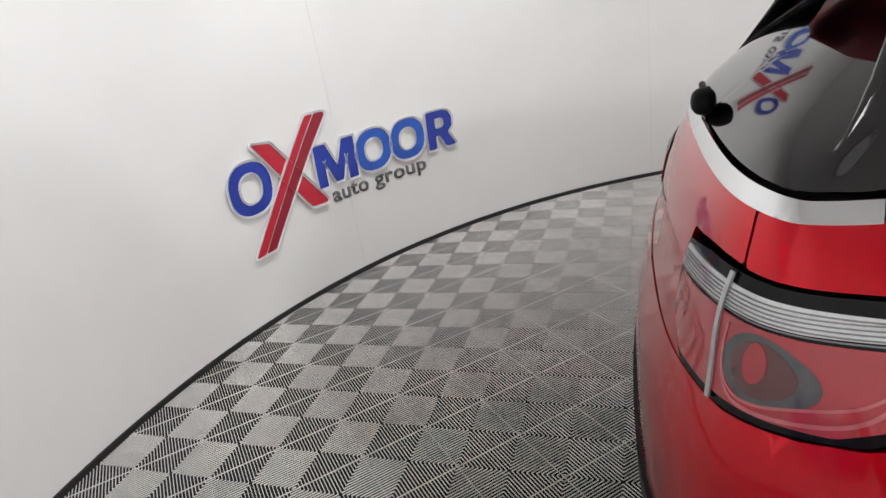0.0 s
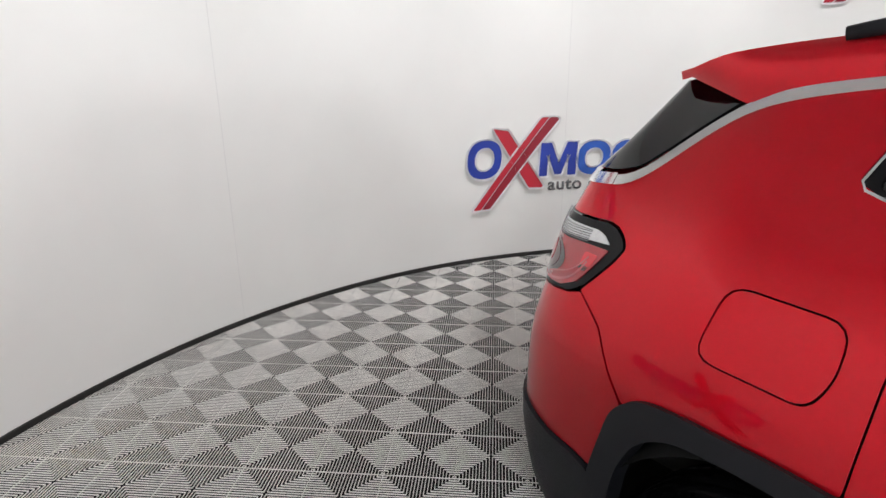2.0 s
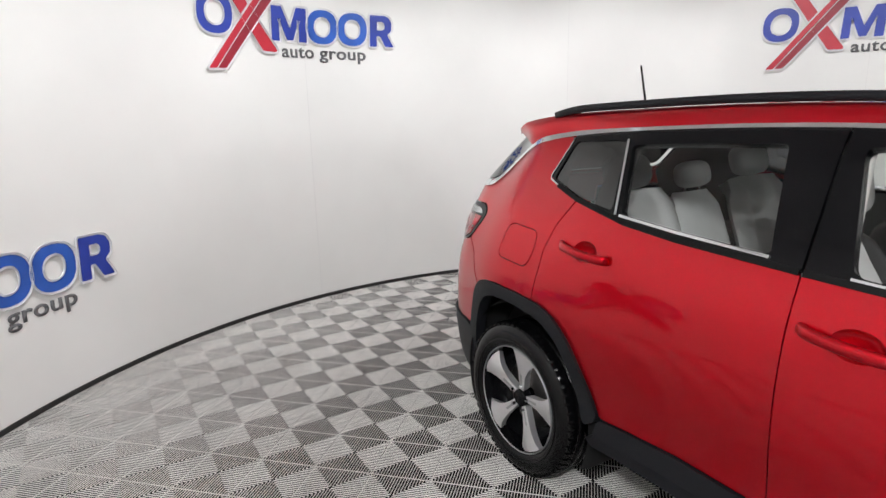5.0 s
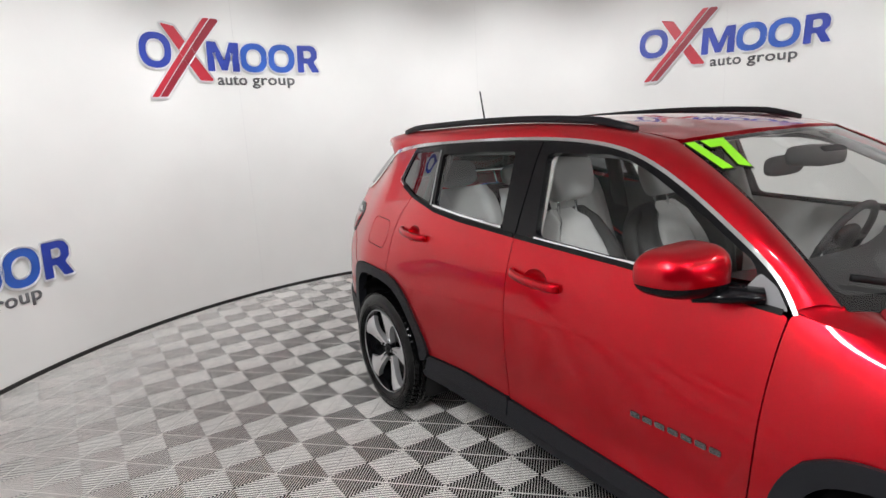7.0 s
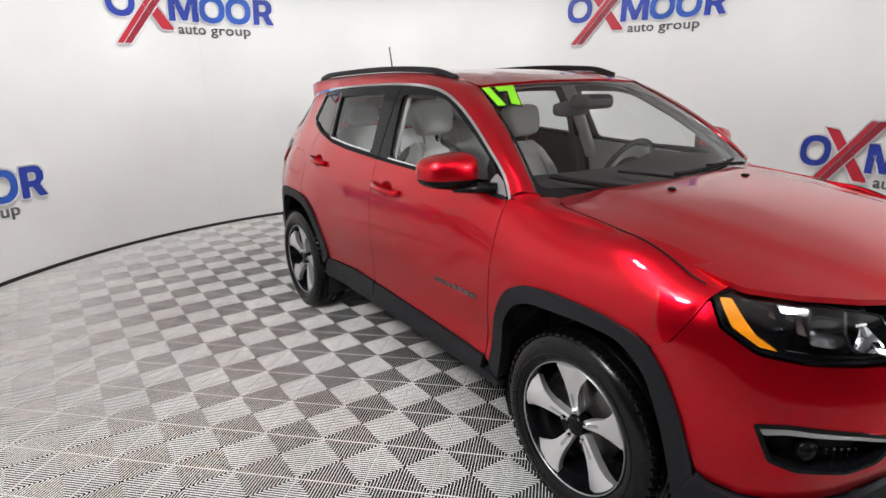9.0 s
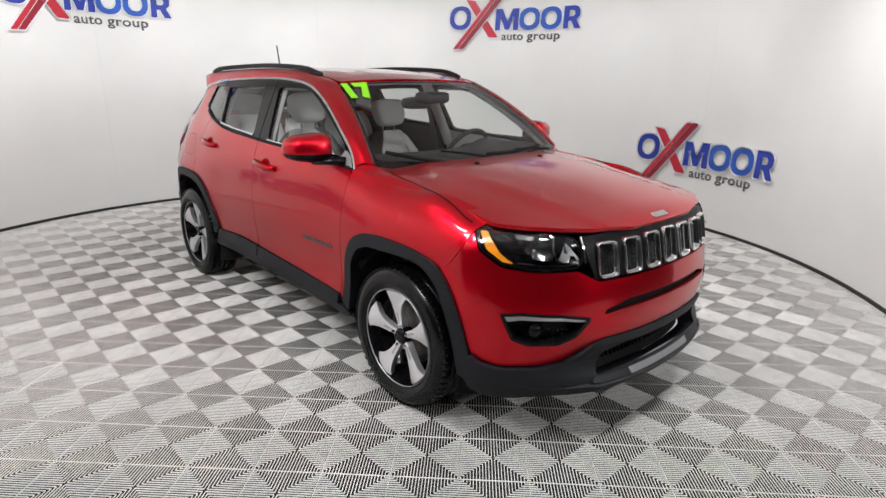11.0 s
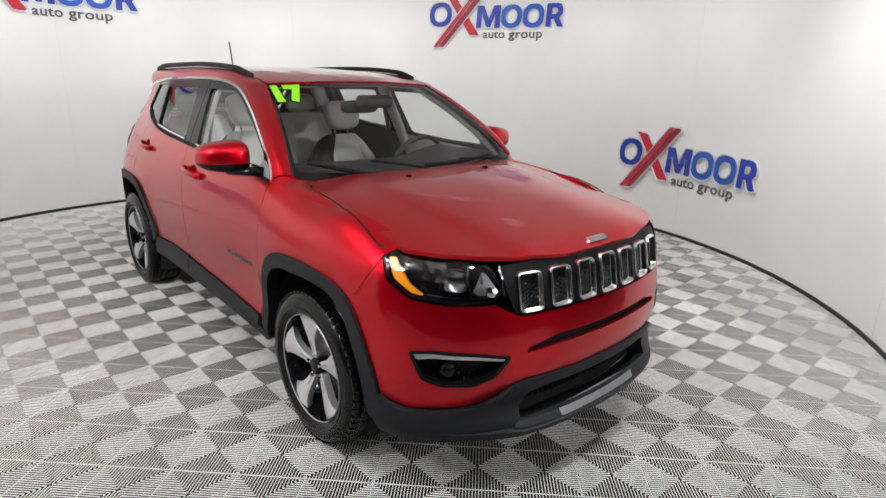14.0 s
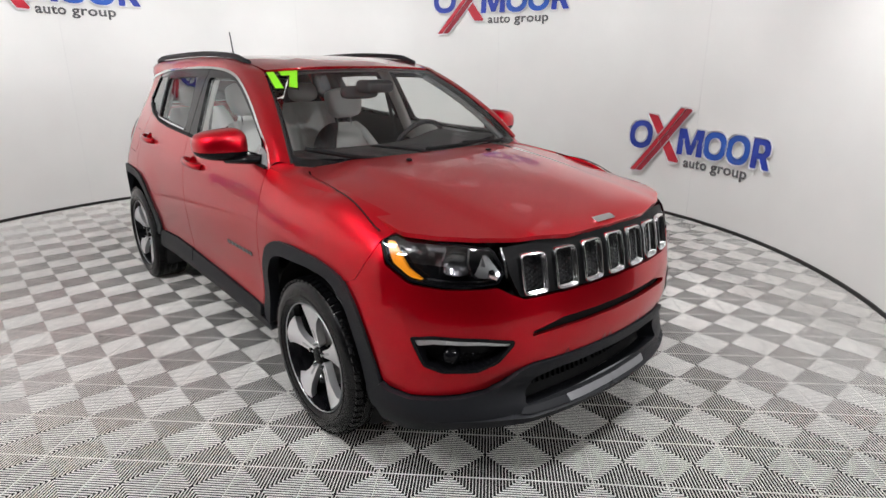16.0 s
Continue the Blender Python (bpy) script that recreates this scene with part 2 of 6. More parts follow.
def patch(bm, loops, fn, step=0.05, depth=0.012, centre=(0, 0, 0.7), closed=False):
    """A sheet over a flat outline (with holes), laid on the surface fn(u, v), with a rim turned inwards."""
    from_2d, edges = [], []
    for loop in loops:
        n0 = len(from_2d)
        from_2d += [(p[0], p[1]) for p in loop]
        edges += [(n0 + i, n0 + (i + 1) % len(loop)) for i in range(len(loop))]
    edge_pts = np.array(from_2d)
    lo, hi = edge_pts.min(0), edge_pts.max(0)
    gx, gy = np.meshgrid(np.arange(lo[0] + step / 2, hi[0], step), np.arange(lo[1] + step / 2, hi[1], step))
    grid = np.c_[gx.ravel(), gy.ravel()]
    if len(grid):
        grid = grid[within(loops, grid)]
    if len(grid):
        near = np.sqrt(((grid[:, None] - edge_pts[None]) ** 2).sum(-1)).min(1)
        grid = grid[near > 0.45 * step]
    verts = [Vector(p) for p in from_2d] + [Vector(p) for p in grid]
    v2, _, f2, *_ = delaunay_2d_cdt(verts, edges, [], 0, 1e-6)
    tri = np.array([f for f in f2 if len(f) == 3])
    flat = np.array([(p[0], p[1]) for p in v2])
    tri = tri[within(loops, flat[tri].mean(1))]
    pts = np.array([fn(u, v)[:] for u, v in flat])
    a, b, c = pts[tri[:, 0]], pts[tri[:, 1]], pts[tri[:, 2]]
    nrm = np.cross(b - a, c - a)
    if (nrm * ((a + b + c) / 3 - np.array(centre))).sum() < 0:
        tri, nrm = tri[:, ::-1], -nrm
    vn = np.zeros_like(pts)
    for k in range(3):
        np.add.at(vn, tri[:, k], nrm)
    vn /= np.maximum(np.linalg.norm(vn, axis=1, keepdims=True), 1e-12)
    top = [bm.verts.new(p) for p in pts]
    for f in tri:
        bm.faces.new([top[i] for i in f])
    if depth:
        count = {}
        for f in tri:
            for i, j in ((f[0], f[1]), (f[1], f[2]), (f[2], f[0])):
                count[(i, j)] = 1
        rim, low = {}, {}
        for i, j in count:
            if (j, i) not in count:
                for k in (i, j):
                    if k not in rim:
                        rim[k], low[k] = bm.verts.new(pts[k]), bm.verts.new(pts[k] - vn[k] * depth)
                bm.faces.new((rim[j], rim[i], low[i], low[j]))
        if closed:
            under = [bm.verts.new(p - n * depth) for p, n in zip(pts, vn)]
            for f in tri:
                bm.faces.new([under[i] for i in f[::-1]])
    for v in [v for v in bm.verts if not v.link_faces]:
        bm.verts.remove(v)
    return bm


def sheet(name, loops, fn, mat, parent, label="", **kw):
    return part(name, patch(bmesh.new(), loops, fn, **kw), mat, parent, label)


def tube(bm, pts, rx, rz=None, n=10, up=(0, 0, 1), taper=1.0, power=2.0):
    """A closed rod along pts with an oval section, rx across and rz along up."""
    rz = rx if rz is None else rz
    pts = [Vector(p) for p in pts]
    rings = []
    for i, p in enumerate(pts):
        d = (pts[min(i + 1, len(pts) - 1)] - pts[max(i - 1, 0)]).normalized()
        side = d.cross(Vector(up))
        side = side.normalized() if side.length > 1e-6 else Vector((1, 0, 0))
        above = side.cross(d).normalized()
        k = 1 + (taper - 1) * i / max(1, len(pts) - 1)
        ring = []
        for j in range(n):
            a = 2 * math.pi * j / n
            ca, sa = math.cos(a), math.sin(a)
            ca, sa = math.copysign(abs(ca) ** (2 / power), ca), math.copysign(abs(sa) ** (2 / power), sa)
            ring.append(bm.verts.new(p + side * (rx * k * ca) + above * (rz * k * sa)))
        rings.append(ring)
    for r0, r1 in zip(rings, rings[1:]):
        for j in range(n):
            bm.faces.new((r0[j], r0[(j + 1) % n], r1[(j + 1) % n], r1[j]))
    bm.faces.new(rings[0][::-1])
    bm.faces.new(rings[-1])
    bmesh.ops.recalc_face_normals(bm, faces=bm.faces)
    return bm


def box(bm, lo, hi, bevel=0.0, segs=2, turn=None):
    made = bmesh.ops.create_cube(bm, size=1.0)["verts"]
    lo, hi = Vector(lo), Vector(hi)
    for v in made:
        v.co = Vector(((lo[k] + hi[k]) / 2 + v.co[k] * (hi[k] - lo[k]) for k in range(3)))
    if bevel:
        es = list({e for v in made for e in v.link_edges})
        bmesh.ops.bevel(bm, geom=es, offset=bevel, segments=segs, profile=0.5, affect="EDGES")
    if turn is not None:
        bmesh.ops.transform(bm, matrix=turn, verts=list(bm.verts))
    return bm


def lathe(bm, profile, n=48, axis_y=0.0):
    """Turns (radius, y) points round the y axis."""
    rings = []
    for r, y in profile:
        rings.append([bm.verts.new((r * math.cos(2 * math.pi * j / n), y + axis_y, r * math.sin(2 * math.pi * j / n))) for j in range(n)])
    for r0, r1 in zip(rings, rings[1:]):
        for j in range(n):
            bm.faces.new((r0[j], r0[(j + 1) % n], r1[(j + 1) % n], r1[j]))
    return bm


def blob(bm, centre, size, power=2.6, nu=20, nv=12, turn=None):
    """A rounded cushion-like solid."""
    rows = []
    for i in range(nv + 1):
        t = -math.pi / 2 + math.pi * i / nv
        row = []
        for j in range(nu):
            p = 2 * math.pi * j / nu
            f = lambda q: math.copysign(abs(q) ** (2 / power), q)
            co = Vector((f(math.cos(t)) * f(math.cos(p)) * size[0] / 2, f(math.cos(t)) * f(math.sin(p)) * size[1] / 2, f(math.sin(t)) * size[2] / 2))
            if turn is not None:
                co = turn @ co
            row.append(bm.verts.new(co + Vector(centre)))
        rows.append(row)
    for r0, r1 in zip(rows, rows[1:]):
        for j in range(nu):
            bm.faces.new((r0[j], r0[(j + 1) % nu], r1[(j + 1) % nu], r1[j]))
    bmesh.ops.remove_doubles(bm, verts=list(bm.verts), dist=1e-5)
    return bm


# ---- the booth ----
def on_wall(angle, radius, z):
    return Vector((WALL_X + radius * math.cos(angle), WALL_Y + radius * math.sin(angle), z))


ARC0, ARC1 = radians(26), radians(292)


def arc_band(r0, r1, z0, z1, n=220):
    """A curved band of wall with thickness."""
    bm = bmesh.new()
    rows = []
    for i in range(n + 1):
        a = ARC0 + (ARC1 - ARC0) * i / n
        rows.append([bm.verts.new(on_wall(a, r, z)) for r, z in ((r0, z0), (r0, z1), (r1, z1), (r1, z0))])
    for p, q in zip(rows, rows[1:]):
        for k in range(4):
            bm.faces.new((p[k], p[(k + 1) % 4], q[(k + 1) % 4], q[k]))
    bm.faces.new(rows[0])
    bm.faces.new(rows[-1][::-1])
    bmesh.ops.recalc_face_normals(bm, faces=bm.faces)
    return bm


def smooth_round(ob):
    """Smooth along the curve, sharp at the corners."""
    for e in ob.data.edges:
        a, b = (ob.data.vertices[i].co for i in e.vertices)
        if abs(a.z - b.z) < 1e-5 and (a - b).length > 0.02:
            e.use_edge_sharp = True
    return ob


tagged(smooth_round(part("wall_curved", arc_band(WALL_R, WALL_R + 0.12, 0.0, CEIL), WHITE_WALL)), "smooth white curved wall round the photo booth", "wall", kind="structure")
tagged(smooth_round(part("baseboard", arc_band(WALL_R - 0.012, WALL_R - 0.001, 0.0, 0.03), TRIM_MAT)), "thin black rubber trim at the foot of the curved wall", "baseboard", kind="structure")

for k in range(6):
    joint = radians(35.8 + 38.9 * k)
    bm = bmesh.new()
    strip = [[bm.verts.new(on_wall(joint + side * 0.0009 / WALL_R, WALL_R - d, z)) for side, d in ((-1, -0.002), (-1, 0.0015), (1, 0.0015), (1, -0.002))] for z in (0.039, CEIL - 0.002)]
    for j in range(4):
        bm.faces.new((strip[0][j], strip[0][(j + 1) % 4], strip[1][(j + 1) % 4], strip[1][j]))
    bmesh.ops.recalc_face_normals(bm, faces=bm.faces)
    tagged(part("trim_%d" % (k + 1), bm, JOINT, smooth=False), "faint upright joint between two wall panels", "trim", kind="structure")

bm = bmesh.new()
box(bm, (-7, -7, -0.2), (10, 7, -0.026))
tagged(part("ground", bm, SLAB, smooth=False), "dark concrete slab under the ribbed floor tiles", "ground", kind="structure")
bm = bmesh.new()
box(bm, (-7, -7, CEIL), (10, 7, CEIL + 0.15))
tagged(part("ceiling", bm, CEILING_MAT, smooth=False), "flat pale ceiling over the photo booth", "ceiling", kind="structure")
# unseen outer walls, added and kept dark to hold down bounce and reflections
for name, lo, hi in (("wall_north", (-7, 7, -0.2), (10, 7.15, CEIL)), ("wall_south", (-7, -7.15, -0.2), (10, -7, CEIL)),
                     ("wall_east", (10, -7.15, -0.2), (10.15, 7.15, CEIL)), ("wall_west", (-7.15, -7.15, -0.2), (-7, 7.15, CEIL))):
    bm = bmesh.new()
    box(bm, lo, hi)
    tagged(part(name, bm, OUTER_WALL, smooth=False), "unseen dark wall added round the booth", "wall", kind="structure")


def ceiling_lamp(x, y, glow, label):
    root = new("ceiling_lamp")
    root.location = (x, y, CEIL)
    bm = bmesh.new()
    n = 40
    for r0, z0, r1, z1 in ((0.19, 0.0, 0.19, -0.04), (0.19, -0.04, 0.16, -0.045), (0.16, -0.045, 0.16, -0.03)):
        a = [bm.verts.new((r0 * math.cos(6.2832 * j / n), r0 * math.sin(6.2832 * j / n), z0)) for j in range(n)]
        b = [bm.verts.new((r1 * math.cos(6.2832 * j / n), r1 * math.sin(6.2832 * j / n), z1)) for j in range(n)]
        for j in range(n):
            bm.faces.new((a[j], a[(j + 1) % n], b[(j + 1) % n], b[j]))
    part("housing", bm, LAMP_FRAME, root)
    bm = bmesh.new()
    bmesh.ops.create_circle(bm, cap_ends=True, radius=0.16, segments=n, matrix=Matrix.Translation((0, 0, -0.032)))
    part("diffuser", bm, glow, root, "glowing round white diffuser", smooth=False)
    return tagged(root, label, "ceiling lamp", "ceiling lamps")


for lx, ly in [p[:2] for p in CEILING_LAMPS[:3]]:
    ceiling_lamp(lx, ly, LAMP_GLOW, "round white lamp set flat on the ceiling")
# added fill lamps, kept dim so that they hardly show in reflections
for lx, ly in [p[:2] for p in CEILING_LAMPS[3:] + WALL_FILL_LAMPS]:
    ceiling_lamp(lx, ly, FILL_GLOW, "dim round fill lamp added on the ceiling out of view")


# ---- wall signs ----
def sign_fn(left, foot, depth):
    return lambda u, v: on_wall(left - (u + 0.04 * max(0.0, u - 0.6)) / WALL_R, WALL_R - depth, foot + v)


def oval(cx, cy, rx, ry, n=28, lean=0.06, power=2.4):
    out = []
    for k in range(n):
        a = 2 * math.pi * k / n
        c, s = math.cos(a), math.sin(a)
        x, y = math.copysign(abs(c) ** (2 / power), c) * rx, math.copysign(abs(s) ** (2 / power), s) * ry
        out.append(Vector((cx + x + lean * y, cy + y)))
    return out


def grown(pts, d):
    """An outline moved outwards by d (or inwards), for outlines that run either way round."""
    n = len(pts)
    area = sum(pts[i - 1][0] * pts[i][1] - pts[i][0] * pts[i - 1][1] for i in range(n))
    sg = 1 if area > 0 else -1
    out = []
    for i in range(n):
        a, b, c = Vector(pts[i - 1]), Vector(pts[i]), Vector(pts[(i + 1) % n])
        e0, e1 = (b - a).normalized(), (c - b).normalized()
        n0, n1 = Vector((e0.y, -e0.x)) * sg, Vector((e1.y, -e1.x)) * sg
        m = n0 + n1
        m = m / max(0.4, m.length_squared / 2) if m.length > 1e-6 else n0
        out.append(b + m * d)
    return out


def wall_sign(left_degrees, foot, label):
    left = radians(left_degrees)
    root = new("wall_sign")
    root.location = on_wall(left - 0.87 / WALL_R, WALL_R, foot)
    inv = Matrix.Translation(-root.location)
    hub = (WALL_X, WALL_Y, foot)

    def plate(name, loops, mat, depth, thick, lab="", step=0.06):
        fn = sign_fn(left, foot, depth)
        bm = patch(bmesh.new(), loops, lambda u, v: inv @ fn(u, v), step, thick, centre=inv @ Vector((WALL_X * 5 - 4 * root.location.x, WALL_Y * 5 - 4 * root.location.y, foot)))
        for f in bm.faces:
            f.normal_flip()
        return part(name, bm, mat, root, lab)

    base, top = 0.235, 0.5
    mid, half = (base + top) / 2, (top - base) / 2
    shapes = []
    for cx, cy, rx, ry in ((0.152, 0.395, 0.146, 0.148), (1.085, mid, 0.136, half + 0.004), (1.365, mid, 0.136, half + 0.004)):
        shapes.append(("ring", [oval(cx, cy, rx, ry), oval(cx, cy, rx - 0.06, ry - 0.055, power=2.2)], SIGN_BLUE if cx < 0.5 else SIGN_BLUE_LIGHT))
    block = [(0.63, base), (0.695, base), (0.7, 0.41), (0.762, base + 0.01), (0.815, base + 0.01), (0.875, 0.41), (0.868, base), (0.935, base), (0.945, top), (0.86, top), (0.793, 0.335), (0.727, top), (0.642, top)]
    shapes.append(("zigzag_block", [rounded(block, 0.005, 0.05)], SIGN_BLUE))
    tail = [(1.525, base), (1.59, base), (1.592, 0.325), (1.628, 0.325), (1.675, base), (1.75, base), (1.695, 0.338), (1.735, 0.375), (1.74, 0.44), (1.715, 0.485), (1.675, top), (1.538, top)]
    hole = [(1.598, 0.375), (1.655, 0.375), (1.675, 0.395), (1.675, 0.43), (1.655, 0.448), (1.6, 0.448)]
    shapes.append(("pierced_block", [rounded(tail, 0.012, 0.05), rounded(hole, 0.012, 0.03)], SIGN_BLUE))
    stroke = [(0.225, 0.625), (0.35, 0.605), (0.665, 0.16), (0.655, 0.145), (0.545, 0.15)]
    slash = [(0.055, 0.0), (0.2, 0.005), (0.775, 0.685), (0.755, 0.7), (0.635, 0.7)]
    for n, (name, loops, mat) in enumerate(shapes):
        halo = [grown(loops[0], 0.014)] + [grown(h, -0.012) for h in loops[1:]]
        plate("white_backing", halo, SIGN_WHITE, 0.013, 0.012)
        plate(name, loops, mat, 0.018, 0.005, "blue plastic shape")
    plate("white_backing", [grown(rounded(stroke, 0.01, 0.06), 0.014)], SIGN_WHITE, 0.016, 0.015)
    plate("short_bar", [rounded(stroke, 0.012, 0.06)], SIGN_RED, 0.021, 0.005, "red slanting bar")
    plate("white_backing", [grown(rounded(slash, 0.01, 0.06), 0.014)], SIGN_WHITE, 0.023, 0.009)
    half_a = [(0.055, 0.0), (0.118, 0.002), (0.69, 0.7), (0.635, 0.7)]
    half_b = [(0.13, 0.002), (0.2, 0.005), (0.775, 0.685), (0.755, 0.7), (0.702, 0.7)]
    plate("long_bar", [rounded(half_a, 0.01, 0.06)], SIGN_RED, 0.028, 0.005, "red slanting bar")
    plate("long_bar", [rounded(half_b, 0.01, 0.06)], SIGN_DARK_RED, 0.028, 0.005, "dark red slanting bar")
    # the small grey words under the shapes
    for word, u0, u1 in (("auto", 0.715, 1.0), ("group", 1.055, 1.485)):
        cu = bpy.data.curves.new("lettering", "FONT")
        cu.body, cu.size, cu.offset, cu.space_character = word, 0.142, 0.0022, 1.06
        tmp = new("lettering", cu)
        me = bpy.data.meshes.new_from_object(tmp.evaluated_get(bpy.context.evaluated_depsgraph_get()))
        bpy.data.objects.remove(tmp)
        bm = bmesh.new()
        bm.from_mesh(me)
        wide = max(v.co.x for v in bm.verts)
        bmesh.ops.triangulate(bm, faces=bm.faces)
        for v in [g for g in bmesh.ops.extrude_face_region(bm, geom=list(bm.faces))["geom"] if isinstance(g, bmesh.types.BMVert)]:
            v.co.z = 0.006
        for v in bm.verts:
            v.co = inv @ sign_fn(left, foot, 0.002 + v.co.z)(u0 + v.co.x * (u1 - u0) / wide, 0.115 + v.co.y)
        bmesh.ops.recalc_face_normals(bm, faces=bm.faces)
        part("lettering", bm, SIGN_GREY, root, "small grey raised lettering", smooth=False)
    return tagged(root, label, "wall sign", "signs on the booth wall")


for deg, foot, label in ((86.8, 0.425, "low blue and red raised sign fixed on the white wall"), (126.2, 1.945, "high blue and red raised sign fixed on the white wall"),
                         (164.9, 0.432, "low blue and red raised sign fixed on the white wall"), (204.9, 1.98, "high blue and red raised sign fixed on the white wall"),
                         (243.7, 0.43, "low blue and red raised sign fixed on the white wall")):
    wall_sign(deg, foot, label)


# ---- the car: its skin ----
CAR_Y = 0.02
PLAN = [(2.2, 0), (2.19, 0.2), (2.155, 0.4), (2.09, 0.57), (1.99, 0.69), (1.87, 0.775), (1.72, 0.826), (1.5, 0.855), (1.3, 0.865), (0.8, 0.872), (0, 0.875), (-0.8, 0.872),
        (-1.3, 0.862), (-1.6, 0.843), (-1.8, 0.81), (-1.953, 0.768), (-2.07, 0.697), (-2.145, 0.572), (-2.194, 0.3), (-2.204, 0)]
_p = np.array(PLAN)
_c = np.r_[0, np.cumsum(np.hypot(*np.diff(_p, axis=0).T))]
ARC = np.linspace(0, _c[-1], 900)
PX, PY = cub(_c, _p[:, 0], ARC), np.maximum(cub(_c, _p[:, 1], ARC), 0)
_tx, _ty = np.gradient(PX, ARC), np.gradient(PY, ARC)
_l = np.hypot(_tx, _ty)
NX, NY = _ty / _l, -_tx / _l


def at_x(x):
    """The place along the plan line where the flank reaches x."""
    k = np.argsort(PX)
    return float(np.interp(x, PX[k], ARC[k]))


def front_y(y):
    n = int(np.argmax(PX < 1.5))
    return float(np.interp(abs(y), PY[:n], ARC[:n])) * (1 if y >= 0 else -1)


def rear_y(y):
    n = int(np.argmax(PX < -1.7))
    return float(np.interp(-abs(y), -PY[n:], ARC[n:]))


LEVEL = [0.2, 0.3, 0.4, 0.5, 0.6, 0.7, 0.8, 0.9, 0.95, 1.0, 1.05, 1.1, 1.16, 1.3, 1.4, 1.5, 1.56]
# stations along the plan line: place, inward offset at each level, height at each level
_door = [-0.05, -0.02, -0.01, -0.02, -0.012, -0.003, 0, -0.006, -0.012, -0.02, -0.032, -0.048, -0.07, -0.128, -0.172, -0.22, -0.26]
_wing = [-0.05, -0.02, -0.01, -0.015, -0.01, -0.003, 0, -0.007, -0.014, -0.032, -0.06, -0.096, -0.15, -0.27, -0.36, -0.42, -0.46]
_wing_z = [0.2, 0.3, 0.4, 0.5, 0.6, 0.7, 0.8, 0.9, 0.949, 0.995, 1.032, 1.056, 1.07, 1.082, 1.087, 1.09, 1.095]
_corner = [-0.06, 0.0, 0.005, 0.012, 0.02, 0.012, 0, -0.02, -0.045, -0.09, -0.14, -0.19, -0.24, -0.3, -0.36, -0.42, -0.46]
_corner_z = [0.2, 0.3, 0.4, 0.5, 0.6, 0.7, 0.8, 0.9, 0.942, 0.968, 0.985, 0.995, 1.003, 1.01, 1.015, 1.02, 1.025]
_nose = [-0.1, -0.005, -0.03, 0.01, 0.022, 0.018, 0.002, -0.018, -0.035, -0.075, -0.125, -0.18, -0.24, -0.3, -0.36, -0.42, -0.46]
_nose_z = [0.2, 0.3, 0.4, 0.5, 0.6, 0.7, 0.8, 0.9, 0.945, 0.972, 0.987, 0.997, 1.005, 1.01, 1.015, 1.02, 1.025]
_quarter = [-0.05, -0.02, -0.01, -0.015, -0.01, -0.003, 0, -0.008, -0.016, -0.028, -0.045, -0.066, -0.096, -0.172, -0.22, -0.27, -0.31]
_hind = [-0.1, -0.045, -0.025, -0.014, -0.012, -0.014, -0.018, -0.03, -0.044, -0.06, -0.078, -0.1, -0.13, -0.217, -0.29, -0.385, -0.44]
_tail = [-0.14, -0.07, -0.035, -0.014, -0.01, -0.012, -0.022, -0.05, -0.065, -0.078, -0.088, -0.1, -0.122, -0.21, -0.345, -0.505, -0.59]
STATIONS = [(0.0, _nose, _nose_z), (front_y(0.45), _nose, _nose_z), (at_x(1.9), _corner, _corner_z), (at_x(1.4), _wing, _wing_z), (at_x(1.28), _wing, _wing_z), (at_x(0.72), _door, LEVEL), (at_x(-0.85), _door, LEVEL),
            (at_x(-1.45), _quarter, LEVEL), (at_x(-1.85), _hind, LEVEL), (rear_y(0.5), _tail, LEVEL), (float(ARC[-1]), _tail, LEVEL)]
FINE = np.linspace(0.2, 1.56, 300)
TABLE = [(s, cub(LEVEL, d, FINE), cub(LEVEL, z, FINE)) for s, d, z in STATIONS]


def skin(s, v, off=0.0):
    """A point of the car's flank: s along the plan line from the nose, v the level. Negative s is the other half of the nose."""
    flip = -1 if s < 0 else 1
    s = min(abs(s), float(ARC[-1]))
    for (s0, d0, z0), (s1, d1, z1) in zip(TABLE, TABLE[1:]):
        if s <= s1:
            break
    w = (s - s0) / (s1 - s0)
    w = w * w * (3 - 2 * w)
    d = np.interp(v, FINE, d0) * (1 - w) + np.interp(v, FINE, d1) * w + off
    z = np.interp(v, FINE, z0) * (1 - w) + np.interp(v, FINE, z1) * w
    low = min(1.0, max(0.0, (1.02 - v) / 0.18))
    x0 = np.interp(s, ARC, PX)
    d += 0.018 * low * low * (3 - 2 * low) * max(math.exp(-((x0 - wx) / 0.47) ** 4) for wx in (1.318, -1.318))
    x, y = np.interp(s, ARC, PX) + d * np.interp(s, ARC, NX), np.interp(s, ARC, PY) + d * np.interp(s, ARC, NY)
    return Vector((x, flip * y, z))


def flank(sg, off=0.0):
    """The skin of one side, for outlines given in (place, level): sg -1 is the right-hand side."""
    def fn(s, v):
        p = skin(s, v, off)
        return Vector((p.x, p.y * sg, p.z))
    return fn


def along(*pts):
    """Outline points: ('x', x, level) on the flank, ('f', y, level) on the nose, ('r', y, level) on the tail."""
    pick = {"x": at_x, "f": front_y, "r": rear_y}
    return [(pick[k](a), v) for k, a, v in pts]


def xs(*pts):
    return [(at_x(x), v) for x, v in pts]


